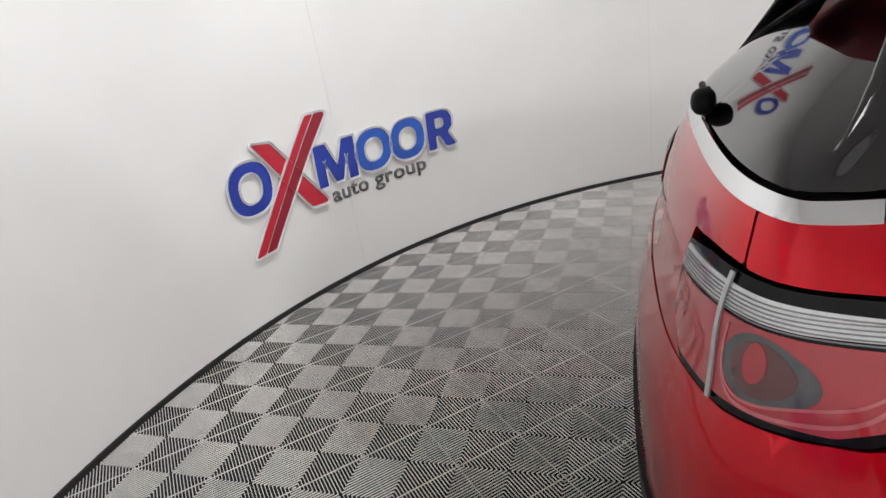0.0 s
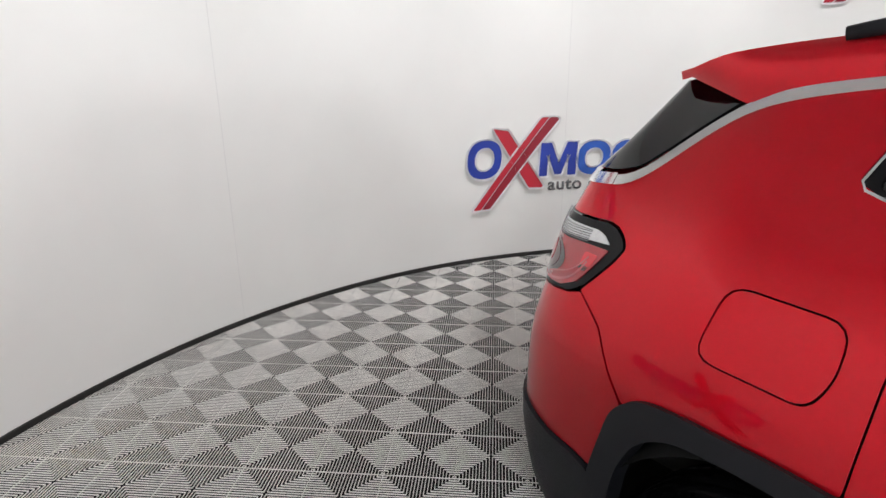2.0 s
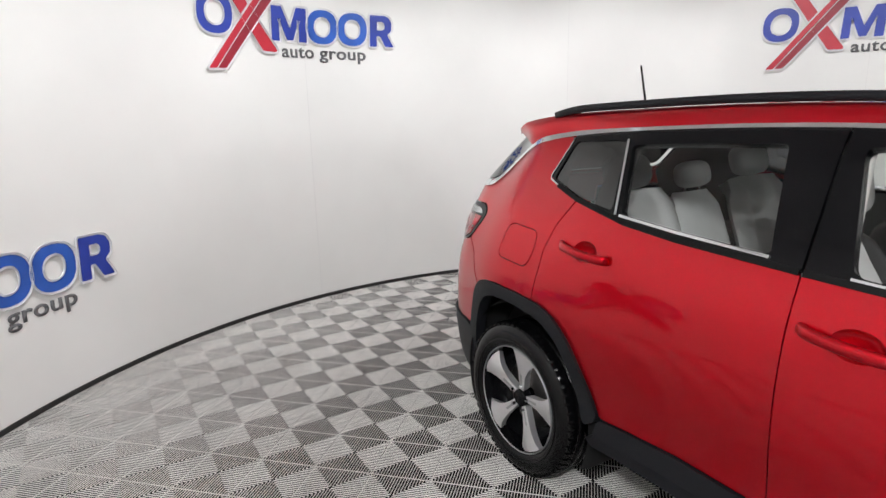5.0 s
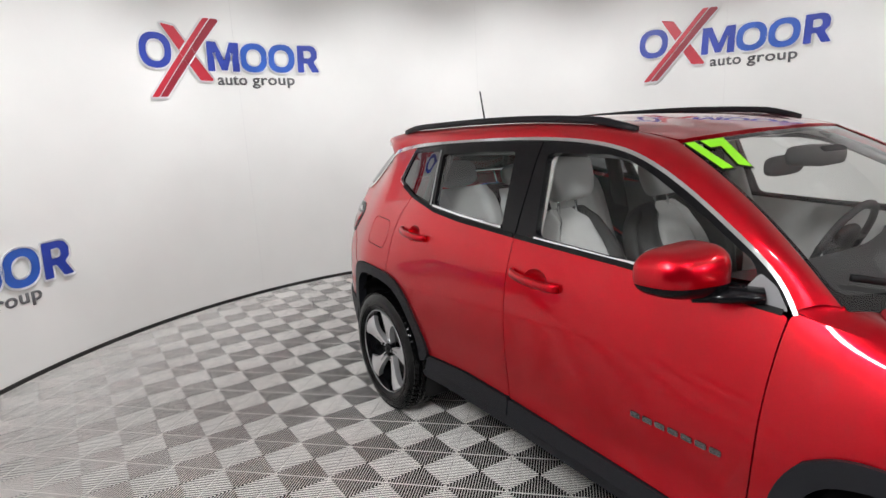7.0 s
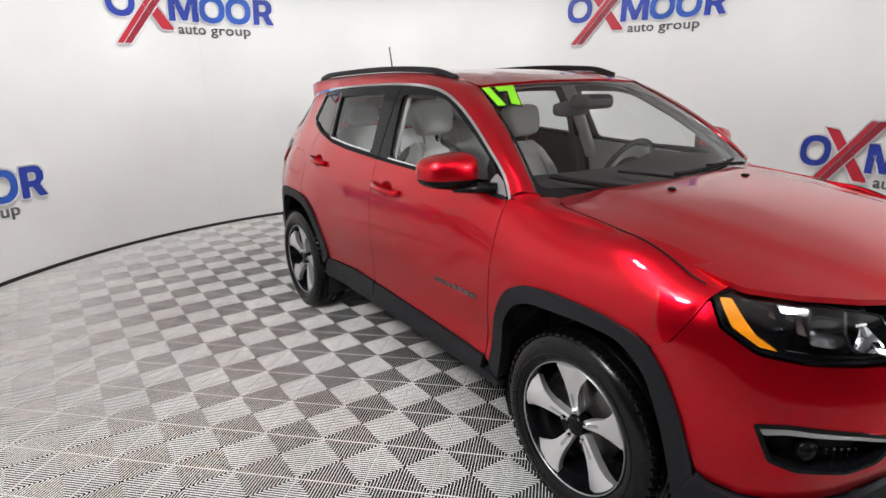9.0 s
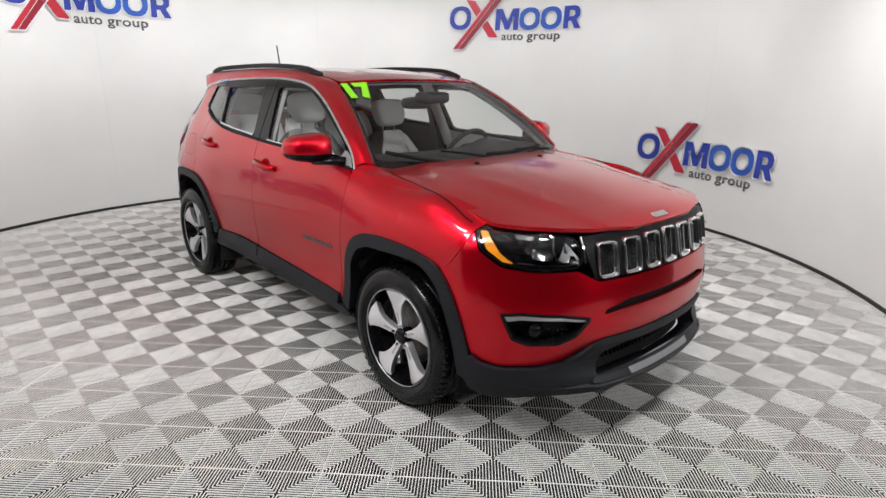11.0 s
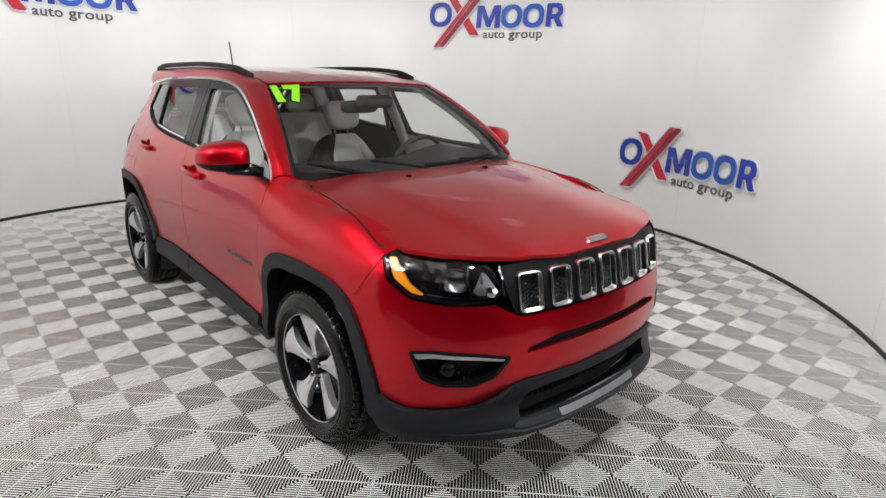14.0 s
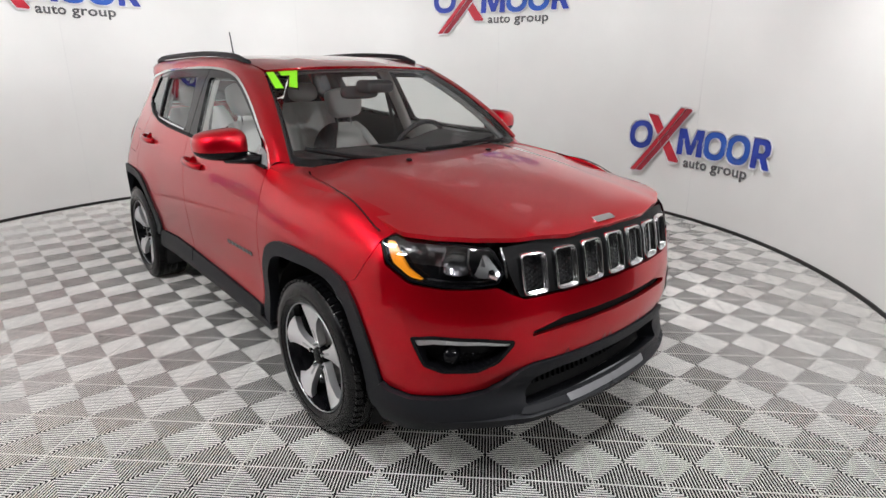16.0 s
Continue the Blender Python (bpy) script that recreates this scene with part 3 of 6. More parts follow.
ARCH_R = [(-0.83, 0.47), (-0.905, 0.62), (-0.975, 0.735), (-1.06, 0.81), (-1.15, 0.842), (-1.3, 0.855), (-1.5, 0.858), (-1.6, 0.843), (-1.67, 0.78), (-1.712, 0.64), (-1.74, 0.54)]
ARCH_R_IN = [(-0.895, 0.42), (-0.96, 0.6), (-1.04, 0.72), (-1.13, 0.775), (-1.25, 0.797), (-1.4, 0.803), (-1.51, 0.795), (-1.59, 0.74), (-1.645, 0.63), (-1.67, 0.48)]
ARCH_F = [(0.845, 0.41), (0.87, 0.55), (0.905, 0.68), (0.965, 0.775), (1.06, 0.825), (1.2, 0.838), (1.42, 0.83), (1.57, 0.8), (1.65, 0.72), (1.71, 0.6), (1.762, 0.42), (1.785, 0.3)]
ARCH_F_IN = [(0.92, 0.36), (0.925, 0.5), (0.955, 0.65), (1.02, 0.735), (1.11, 0.768), (1.37, 0.778), (1.51, 0.765), (1.6, 0.69), (1.65, 0.57), (1.695, 0.4), (1.715, 0.29)]

car = new("car")
car.location = (0, CAR_Y, 0)
tagged(car, "shiny red five-door crossover car parked on the tiles", "car")


def ribbon(line, d0, d1):
    """A closed outline that runs along a line, from d0 to d1 beside it."""
    n = len(line)
    a, b = [], []
    for i in range(n):
        e = (Vector(line[min(i + 1, n - 1)]) - Vector(line[max(i - 1, 0)])).normalized()
        nrm = Vector((-e.y, e.x))
        a.append(Vector(line[i]) + nrm * d0)
        b.append(Vector(line[i]) + nrm * d1)
    return a + b[::-1]


def spline2(pts, n=60):
    p = np.array(pts, float)
    c = np.r_[0, np.cumsum(np.hypot(*np.diff(p, axis=0).T))]
    q = np.linspace(0, c[-1], n)
    return list(zip(cub(c, p[:, 0], q), cub(c, p[:, 1], q)))


ROOFLINE = [(0.886, 1.118), (0.84, 1.18), (0.74, 1.252), (0.6, 1.335), (0.43, 1.425), (0.265, 1.488), (0.15, 1.512), (0, 1.528), (-0.28, 1.537), (-0.6, 1.533), (-1.0, 1.518), (-1.25, 1.502), (-1.42, 1.482), (-1.53, 1.46), (-1.61, 1.432),
            (-1.7, 1.378), (-1.78, 1.312), (-1.83, 1.274), (-1.88, 1.253), (-1.92, 1.246)]
ROOF_FINE = spline2(ROOFLINE, 90)
RISE_X, RISE_Z = [p[0] for p in ROOFLINE][::-1], [p[1] for p in ROOFLINE][::-1]
GLASS_FRONT = [(-0.15, 1.49), (0.17, 1.488), (0.265, 1.47), (0.36, 1.432), (0.57, 1.327), (0.765, 1.218), (0.79, 1.162), (0.3, 1.165), (-0.085, 1.183)]
GLASS_REAR = [(-0.905, 1.474), (-0.6, 1.489), (-0.345, 1.493), (-0.295, 1.198), (-0.6, 1.216), (-0.85, 1.238)]
GLASS_QUARTER = [(-1.245, 1.477), (-1.0, 1.489), (-0.935, 1.485), (-0.9, 1.243), (-1.1, 1.27), (-1.305, 1.326)]


def pocket(x0, x1, z0, z1):
    """The outline of the hollow behind a pull handle."""
    cx, zc = (x0 + x1) / 2, (z0 + z1) / 2
    return [Vector((at_x(cx + 0.062 * math.cos(a)), zc + 0.04 * math.sin(a))) for a in (2 * math.pi * k / 28 for k in range(28))]


def handle(sg, x0, x1, z0, z1, parent):
    """A pull handle with a scooped dark pocket behind it."""
    cx = (x0 + x1) / 2
    bm = bmesh.new()
    n = 14
    pts = []
    for i in range(n + 1):
        t = i / n
        x = x0 + (x1 - x0) * t
        z = z0 + (z1 - z0) * t
        p = skin(at_x(x), z, 0.004 + 0.034 * math.sin(math.pi * min(1, max(0, t))) ** 0.5)
        pts.append((p.x, p.y * sg, p.z))
    tube(bm, pts, 0.012, 0.017, 10, power=2.6)
    part("door_handle", bm, PAINT, parent, "red body-coloured pull handle")
    loop = pocket(x0, x1, z0, z1)
    mid, half = at_x(cx), abs(at_x(cx + 0.062) - at_x(cx))
    zc = (z0 + z1) / 2

    def dish(s, v):
        q = min(1.0, ((s - mid) / half) ** 2 + ((v - zc) / 0.04) ** 2)
        return flank(sg, -0.026 * (1 - q) ** 0.6)(s, v)
    sheet("handle_pocket", [loop], dish, PAINT, parent, "scooped red hollow behind the handle", step=0.012, depth=0)


CORNER_GREY = material("grey_corner_plastic", (0.2, 0.2, 0.205), 0.5, spec=0.3, vary=0.06, scale=40)
DARK_CHROME = material("dark_chrome", (0.22, 0.22, 0.23), 0.2, 1.0, vary=0.05, scale=10)


def flank_panels(sg):
    skin0 = flank(sg)
    # front door
    door = sheet("front_door", [rounded(xs((-0.1985, 1.166), (0.37, 1.142), (0.875, 1.112), (0.861, 0.95), (0.838, 0.7), (0.806, 0.43), (0.36, 0.456), (-0.1985, 0.482)), 0.015), pocket(-0.165, 0.1, 1.036, 1.02)], skin0, PAINT, car, "red front door with grey-lined window")
    handle(sg, -0.165, 0.1, 1.036, 1.02, door)
    top = [p for p in ROOF_FINE if -0.197 < p[0] < 0.87]
    dlo = [(p[0], p[1] - 0.001) for p in top] + [(-0.197, 1.534), (-0.197, 1.168), (0.37, 1.144), (0.862, 1.116)]
    sheet("window_frame", [rounded(xs(*dlo), 0.004), rounded(xs(*GLASS_FRONT), 0.03)], flank(sg, -0.002), GLOSS_BLACK, door, "black window frame", depth=0.03)
    sheet("window_pane", [rounded(xs(*GLASS_FRONT), 0.03)], flank(sg, -0.012), GLASS_CLEAR, door, "clear side window glass", depth=0).visible_shadow = False
    sail = [(0.872, 1.122), (0.83, 1.178), (0.785, 1.2), (0.76, 1.16), (0.76, 1.128)]
    sheet("corner_trim", [rounded(xs(*sail), 0.01)], flank(sg, 0.001), CORNER_GREY, door, "silver grey corner trim by the mirror", step=0.03, depth=0.004)
    sheet("window_seal", [ribbon(xs((-0.085, 1.178), (0.3, 1.161), (0.785, 1.157)), -0.003, 0.006)], flank(sg, 0.004), CHROME, door, "bright strip along the window", step=0.03, depth=0.004)
    sheet("belt_trim", [ribbon(xs((-0.195, 1.171), (0.37, 1.149), (0.862, 1.121)), -0.008, 0.01)], flank(sg, 0.006), MATT_BLACK, door, "black rubber belt strip", step=0.03, depth=0.008)
    clad = [(-0.193, 0.478), (0.36, 0.452), (0.803, 0.426), (0.79, 0.37), (0.36, 0.385), (-0.193, 0.4)]
    sheet("door_cladding", [rounded(xs(*clad), 0.012)], flank(sg, 0.012), CLADDING, door, "grained black lower cladding", depth=0.02)
    for k in range(7):
        x = 0.44 + k * 0.046
        sheet("badge_bar", [rounded(xs((x, 0.69), (x + 0.036, 0.689), (x + 0.036, 0.669), (x, 0.67)), 0.005, 0.01)], flank(sg, 0.004), DARK_CHROME, door, "small dark chrome badge bar", step=0.01, depth=0.004)
    # rear door
    rear = sheet("rear_door", [rounded(xs((-0.2025, 1.166), (-0.6, 1.186), (-0.82, 1.207), (-1.1, 1.258), (-1.17, 1.152), (-1.198, 1.05), (-1.206, 0.84), (-1.15, 0.836), (-1.06, 0.803), (-0.97, 0.725), (-0.9, 0.61), (-0.83, 0.475), (-0.5, 0.492), (-0.2025, 0.484)), 0.015), pocket(-1.095, -0.84, 1.092, 1.076)],
                 skin0, PAINT, car, "red rear door")
    handle(sg, -1.095, -0.84, 1.092, 1.076, rear)
    top = [p for p in ROOF_FINE if -1.258 < p[0] < -0.205]
    dlo = [(-0.205, 1.534)] + [(p[0], p[1] - 0.001) for p in top] + [(-1.258, 1.499), (-1.33, 1.332), (-1.26, 1.3), (-1.1, 1.262), (-0.82, 1.211), (-0.6, 1.19), (-0.205, 1.17)]
    sheet("window_frame", [rounded(xs(*dlo), 0.004), rounded(xs(*GLASS_REAR), 0.02), rounded(xs(*GLASS_QUARTER), 0.02)], flank(sg, -0.002), GLOSS_BLACK, rear, "black window frame", depth=0.03)
    sheet("window_pane", [rounded(xs(*GLASS_REAR), 0.02)], flank(sg, -0.012), GLASS_TINT, rear, "lightly tinted side window glass", depth=0).visible_shadow = False
    sheet("quarter_pane", [rounded(xs(*GLASS_QUARTER), 0.02)], flank(sg, -0.008), GLASS_DARK, rear, "dark quarter glass", depth=0)
    sheet("window_seal", [ribbon(xs((-0.295, 1.194), (-0.6, 1.212), (-0.855, 1.234)), -0.005, 0.004)], flank(sg, 0.004), CHROME, rear, "bright strip along the window", step=0.03, depth=0.004)
    edge = xs((-1.26, 1.484), (-1.327, 1.336), (-1.318, 1.322), (-1.26, 1.304), (-1.12, 1.268))
    sheet("window_seal", [ribbon(edge, -0.002, 0.003)], flank(sg, 0.003), CHROME, rear, "thin bright edge round the quarter window", step=0.03, depth=0.005)
    sheet("pane_divider", [ribbon(xs((-0.935, 1.495), (-0.875, 1.235)), -0.005, 0.005)], flank(sg, 0.003), SATIN, rear, step=0.03, depth=0.004)
    sheet("belt_trim", [ribbon(xs((-0.207, 1.172), (-0.6, 1.192), (-0.82, 1.213), (-1.1, 1.264), (-1.255, 1.305)), -0.01, 0.008)], flank(sg, 0.006), MATT_BLACK, rear, "black rubber belt strip", step=0.03, depth=0.008)
    clad = [(-0.201, 0.48), (-0.5, 0.488), (-0.83, 0.471), (-0.85, 0.4), (-0.5, 0.41), (-0.201, 0.402)]
    sheet("door_cladding", [rounded(xs(*clad), 0.012)], flank(sg, 0.012), CLADDING, rear, "grained black lower cladding", depth=0.02)
    # quarter panel
    top = [(p[0], p[1] - 0.006) for p in ROOF_FINE if -1.9 < p[0] < -1.262]
    quarter = xs((-1.21, 0.845), (-1.202, 1.05), (-1.174, 1.155), (-1.105, 1.262), (-1.26, 1.298), (-1.335, 1.334), (-1.265, 1.482)) + xs(*top) + along(
        ("r", 0.7, 1.236), ("r", 0.575, 1.234), ("r", 0.612, 1.155), ("r", 0.738, 1.156), ("x", -1.913, 1.16), ("x", -1.856, 1.163), ("x", -1.819, 1.156), ("x", -1.788, 1.137), ("x", -1.771, 1.116), ("x", -1.791, 1.078), ("x", -1.827, 1.035), ("x", -1.857, 1.002), ("x", -1.868, 0.99), ("x", -1.766, 0.933), ("x", -1.697, 0.849), ("x", -1.648, 0.798),
        ("x", -1.6, 0.83), ("x", -1.5, 0.848), ("x", -1.3, 0.85))
    fuel = [(-1.483, 1.125), (-1.262, 1.116), (-1.262, 1.02), (-1.29, 0.96), (-1.512, 0.972)]
    qp = sheet("quarter_panel", [rounded(quarter, 0.012), rounded(xs(*fuel), 0.045, 0.02)], skin0, PAINT, car, "red rear quarter panel")
    fuel_in = [(x + (0.0035 if x < -1.35 else -0.0035), z + (0.0035 if z < 1.05 else -0.0035)) for x, z in fuel]
    sheet("fuel_flap", [rounded(xs(*fuel_in), 0.043, 0.02)], skin0, PAINT, qp, "round-cornered red fuel flap")
    # front fender
    fender = xs((0.879, 1.108), (0.865, 0.95), (0.842, 0.7), (0.81, 0.42), (0.845, 0.412), (0.87, 0.552), (0.906, 0.678), (0.967, 0.772), (1.06, 0.821), (1.2, 0.834), (1.42, 0.826), (1.57, 0.795), (1.6, 0.775), (1.655, 0.8), (1.7, 0.87), (1.742, 0.96), (1.77, 1.0), (1.8, 1.03), (1.77, 1.08), (1.6, 1.12), (1.45, 1.15), (1.36, 1.165), (1.34, 1.112), (1.2, 1.112), (1.05, 1.115), (0.95, 1.12), (0.89, 1.125))
    sheet("front_fender", [rounded(fender, 0.01)], skin0, PAINT, car, "red front fender", step=0.035)
    # arch trims and sill
    for name, outer, inner in (("wheel_arch_trim", ARCH_R, ARCH_R_IN), ("wheel_arch_trim", ARCH_F, ARCH_F_IN)):
        sheet(name, [rounded(xs(*(outer + inner[::-1])), 0.07, 0.03, 6)], flank(sg, 0.014), CLADDING, car, "grained black wheel arch trim", step=0.03, depth=0.05)
    sill = [(-0.84, 0.4), (-0.5, 0.408), (-0.2, 0.4), (0.36, 0.383), (0.85, 0.36), (0.91, 0.345), (0.88, 0.315), (0.36, 0.335), (-0.2, 0.352), (-0.6, 0.355), (-0.86, 0.35), (-0.89, 0.375)]
    sheet("sill", [rounded(xs(*sill), 0.015)], flank(sg, 0.004), CLADDING, car, "grained black sill", depth=0.05)
    # bright window surround
    line = xs(*ROOF_FINE)
    rib_a, rib_b = ribbon(line, -0.004, 0.02), ribbon(line, 0.002, 0.014)
    keep = [min(1.0, max(0.0, (x + 1.5) / 0.6)) for x, z in ROOF_FINE]
    keep = keep + keep[::-1]
    sheet("chrome_strip", [[p.lerp(q, k) for p, q, k in zip(rib_a, rib_b, keep)]], flank(sg, 0.007), CHROME, car, "chrome strip round the side windows", step=0.03, depth=0.012)
    # dark backing, added so that the shut lines look deep in shade
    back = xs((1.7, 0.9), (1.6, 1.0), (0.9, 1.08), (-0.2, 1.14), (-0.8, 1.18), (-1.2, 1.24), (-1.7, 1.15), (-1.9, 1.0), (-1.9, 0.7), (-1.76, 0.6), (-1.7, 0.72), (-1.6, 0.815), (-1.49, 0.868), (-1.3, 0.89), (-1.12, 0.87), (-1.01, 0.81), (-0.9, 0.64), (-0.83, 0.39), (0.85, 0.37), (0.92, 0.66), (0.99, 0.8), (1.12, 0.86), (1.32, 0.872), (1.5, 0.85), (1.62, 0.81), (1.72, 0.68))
    sheet("inner_panel", [rounded(back, 0.01, 0.06)], flank(sg, -0.03), DARK_VOID, car, "dark sheet added behind the panels as shade in the shut lines", step=0.1, depth=0)
    # wheel housings
    for wx in (1.318, -1.318):
        bm = bmesh.new()
        n = 28
        prof = [(0.415, 0.88), (0.43, 0.8), (0.43, 0.5), (0.05, 0.48)]
        rows = []
        for r, y in prof:
            rows.append([bm.verts.new((wx + r * math.cos(radians(-25 + 230 * j / n)), sg * min(y, 0.84), 0.37 + r * math.sin(radians(-25 + 230 * j / n)))) for j in range(n + 1)])
        for a, b in zip(rows, rows[1:]):
            for j in range(n):
                bm.faces.new((a[j], a[j + 1], b[j + 1], b[j]))
        part("wheel_housing", bm, DARK_VOID, car, "dark wheel housing liner")


def ends(sg):
    """Bumper halves, lamps and the like of one side."""
    skin0 = flank(sg)
    # headlamp
    lamp = along(("x", 1.745, 0.968), ("x", 1.79, 0.885), ("x", 1.88, 0.832), ("f", 0.7, 0.82), ("f", 0.62, 0.822), ("f", 0.55, 0.83), ("f", 0.525, 0.87), ("f", 0.565, 0.956), ("f", 0.65, 0.976), ("x", 1.93, 0.996), ("x", 1.85, 1.01), ("x", 1.78, 1.0))
    root = sheet("headlamp", [rounded(lamp, 0.012, 0.03)], flank(sg, -0.06), GLOSS_BLACK, car, "dark headlamp with amber corner reflector", step=0.03, depth=0)
    rim = rounded(lamp, 0.012, 0.03)
    sheet("bezel", [rim, grown(rim, -0.006)], flank(sg, 0.001), GLOSS_BLACK, root, "gloss black bezel", step=0.03, depth=0.06)
    sheet("lens", [grown(rim, -0.005)], flank(sg, -0.002), LENS, root, "clear lens", step=0.03, depth=0).visible_shadow = False
    amber = along(("x", 1.762, 0.962), ("x", 1.795, 0.965), ("x", 1.83, 0.92), ("x", 1.87, 0.87), ("x", 1.92, 0.837), ("x", 1.88, 0.842), ("x", 1.81, 0.885))
    sheet("amber_reflector", [rounded(amber, 0.008, 0.02)], flank(sg, -0.012), AMBER, root, "amber corner reflector", step=0.02, depth=0.02)
    s_in, s_out = front_y(0.525), at_x(1.745)

    def inside(*pts):
        return [(s_in + (s_out - s_in) * f, v) for f, v in pts]
    wedge = inside((0.05, 0.93), (0.14, 0.935), (0.24, 0.85), (0.02, 0.842))
    sheet("reflector", [rounded(wedge, 0.006, 0.02)], lambda s, v: flank(sg, -0.014 - 0.5 * max(0.0, v - 0.842) ** 1.2)(s, v), CHROME, root, "bright wedge-shaped reflector", step=0.015, depth=0.012)
    bowl = inside((0.27, 0.935), (0.44, 0.94), (0.46, 0.858), (0.27, 0.852))
    mid = (s_in + (s_out - s_in) * 0.365, 0.892)

    def cup(s, v):
        q = min(1.0, ((s - mid[0]) / (0.1 * (s_out - s_in))) ** 2 + ((v - mid[1]) / 0.036) ** 2)
        p = flank(sg, -0.02)(s, v)
        return Vector((p.x - 0.03 * (1 - q), p.y, p.z))
    sheet("reflector", [rounded(bowl, 0.02, 0.02)], cup, DARK_CHROME, root, "dark chrome reflector bowl", step=0.012, depth=0.004)
    upper = inside((0.45, 0.955), (0.64, 0.962), (0.6, 0.935), (0.46, 0.93))
    sheet("reflector", [rounded(upper, 0.006, 0.02)], flank(sg, -0.03), DARK_CHROME, root, "dark chrome upper strip", step=0.02, depth=0.004)
    sheet("light_guide", [ribbon(along(("x", 1.93, 0.843), ("f", 0.68, 0.838), ("f", 0.6, 0.838), ("f", 0.545, 0.845)), -0.003, 0.003)], flank(sg, -0.008), CHROME, root, "bright lower light guide", step=0.02, depth=0.008)
    sheet("divider", [ribbon(inside((0.27, 0.955), (0.28, 0.9), (0.25, 0.862), (0.2, 0.846)), -0.004, 0.004)], flank(sg, -0.012), CHROME, root, "chrome fin between the reflectors", step=0.02, depth=0.02)
    sheet("divider", [ribbon(inside((0.45, 0.95), (0.47, 0.9), (0.5, 0.85)), -0.003, 0.003)], flank(sg, -0.016), DARK_CHROME, root, step=0.02, depth=0.02)
    for k, (f, v, wd, hg, tone) in enumerate(((0.1, 0.875, 0.05, 0.05, 0), (0.16, 0.9, 0.03, 0.035, 1), (0.34, 0.945, 0.1, 0.012, 1), (0.5, 0.9, 0.05, 0.03, 1), (0.56, 0.925, 0.05, 0.022, 1), (0.6, 0.885, 0.04, 0.03, 0),
                                                  (0.66, 0.93, 0.04, 0.02, 0), (0.72, 0.945, 0.06, 0.014, 0), (0.82, 0.957, 0.06, 0.012, 0), (0.3, 0.865, 0.12, 0.008, 0), (0.46, 0.858, 0.1, 0.006, 0))):
        tilt = (k * 37 % 11 - 5) * 0.35
        quad = inside((f - wd / 2, v - hg / 2), (f + wd / 2, v - hg / 2 + 0.006), (f + wd / 2 - 0.01, v + hg / 2), (f - wd / 2 + 0.012, v + hg / 2 - 0.004))
        sheet("reflector_facet", [rounded(quad, 0.003, 0.02)], lambda s_, v_, v=v, tilt=tilt: flank(sg, -0.026 + tilt * (v_ - v))(s_, v_), CHROME if k == 0 else DARK_CHROME, root, step=0.02, depth=0.004)
    edge = inside((0.015, 0.955), (0.0, 0.9), (-0.012, 0.845))
    sheet("divider", [ribbon(edge, -0.004, 0.004)], flank(sg, -0.006), CHROME, root, "bright upright edge at the inner end", step=0.02, depth=0.015)
    # fog lamp
    fog = along(("x", 1.885, 0.632), ("f", 0.72, 0.645), ("f", 0.6, 0.64), ("f", 0.5, 0.622), ("f", 0.5, 0.605), ("f", 0.55, 0.54), ("f", 0.61, 0.503), ("f", 0.7, 0.497), ("x", 1.925, 0.52))
    rim = rounded(fog, 0.012, 0.025)
    unit = sheet("fog_lamp", [rim], flank(sg, -0.055), MATT_BLACK, car, "black fog lamp recess with silver brow", step=0.03, depth=0)
    sheet("surround", [rim, grown(rim, -0.012)], flank(sg, 0.004), GLOSS_BLACK, unit, "gloss black surround", step=0.03, depth=0.06)
    brow = along(("x", 1.895, 0.63), ("f", 0.72, 0.642), ("f", 0.6, 0.637), ("f", 0.51, 0.62), ("f", 0.515, 0.6), ("f", 0.6, 0.612), ("f", 0.72, 0.612), ("x", 1.91, 0.6))
    sheet("silver_brow", [rounded(brow, 0.008, 0.025)], flank(sg, -0.004), SATIN, unit, "silver brow", step=0.02, depth=0.03)
    light = along(("f", 0.69, 0.637), ("f", 0.6, 0.633), ("f", 0.58, 0.616), ("f", 0.69, 0.617))
    sheet("daytime_light", [rounded(light, 0.006, 0.02)], flank(sg, -0.001), LAMP_BAND, unit, "clear daytime light strip", step=0.02, depth=0.003)
    p = skin(front_y(0.68), 0.56, -0.035)
    bm = bmesh.new()
    blob(bm, (p.x, p.y * sg, p.z), (0.06, 0.075, 0.075), 2.0)
    part("lamp_bulb", bm, GLOSS_BLACK, unit, "round dark fog lamp")
    bars = bmesh.new()
    for k in range(6):
        for j in range(3):
            p = skin(front_y(0.575 + 0.016 * k), 0.525 + 0.018 * j, -0.04)
            box(bars, (p.x - 0.003, p.y * sg - 0.003, p.z - 0.004), (p.x + 0.003, p.y * sg + 0.003, p.z + 0.004))
    part("vent_mesh", bars, DARK_CHROME, unit, "small mesh insert", smooth=False)
    # tail lamp
    tl = along(("x", -1.776, 1.115), ("x", -1.796, 1.081), ("x", -1.831, 1.038), ("x", -1.861, 1.005), ("x", -1.91, 0.977), ("r", 0.752, 0.964), ("r", 0.66, 0.95), ("r", 0.5, 0.945), ("r", 0.4, 1.0), ("r", 0.38, 1.13), ("r", 0.5, 1.148), ("r", 0.632, 1.15), ("r", 0.738, 1.151),
               ("x", -1.913, 1.155), ("x", -1.856, 1.158), ("x", -1.822, 1.151), ("x", -1.792, 1.133))
    tail = sheet("tail_lamp", [rounded(tl, 0.012, 0.025)], flank(sg, 0.004), GLOSS_BLACK, car, "tail lamp with ribbed clear band and red lens", step=0.025, depth=0.03)
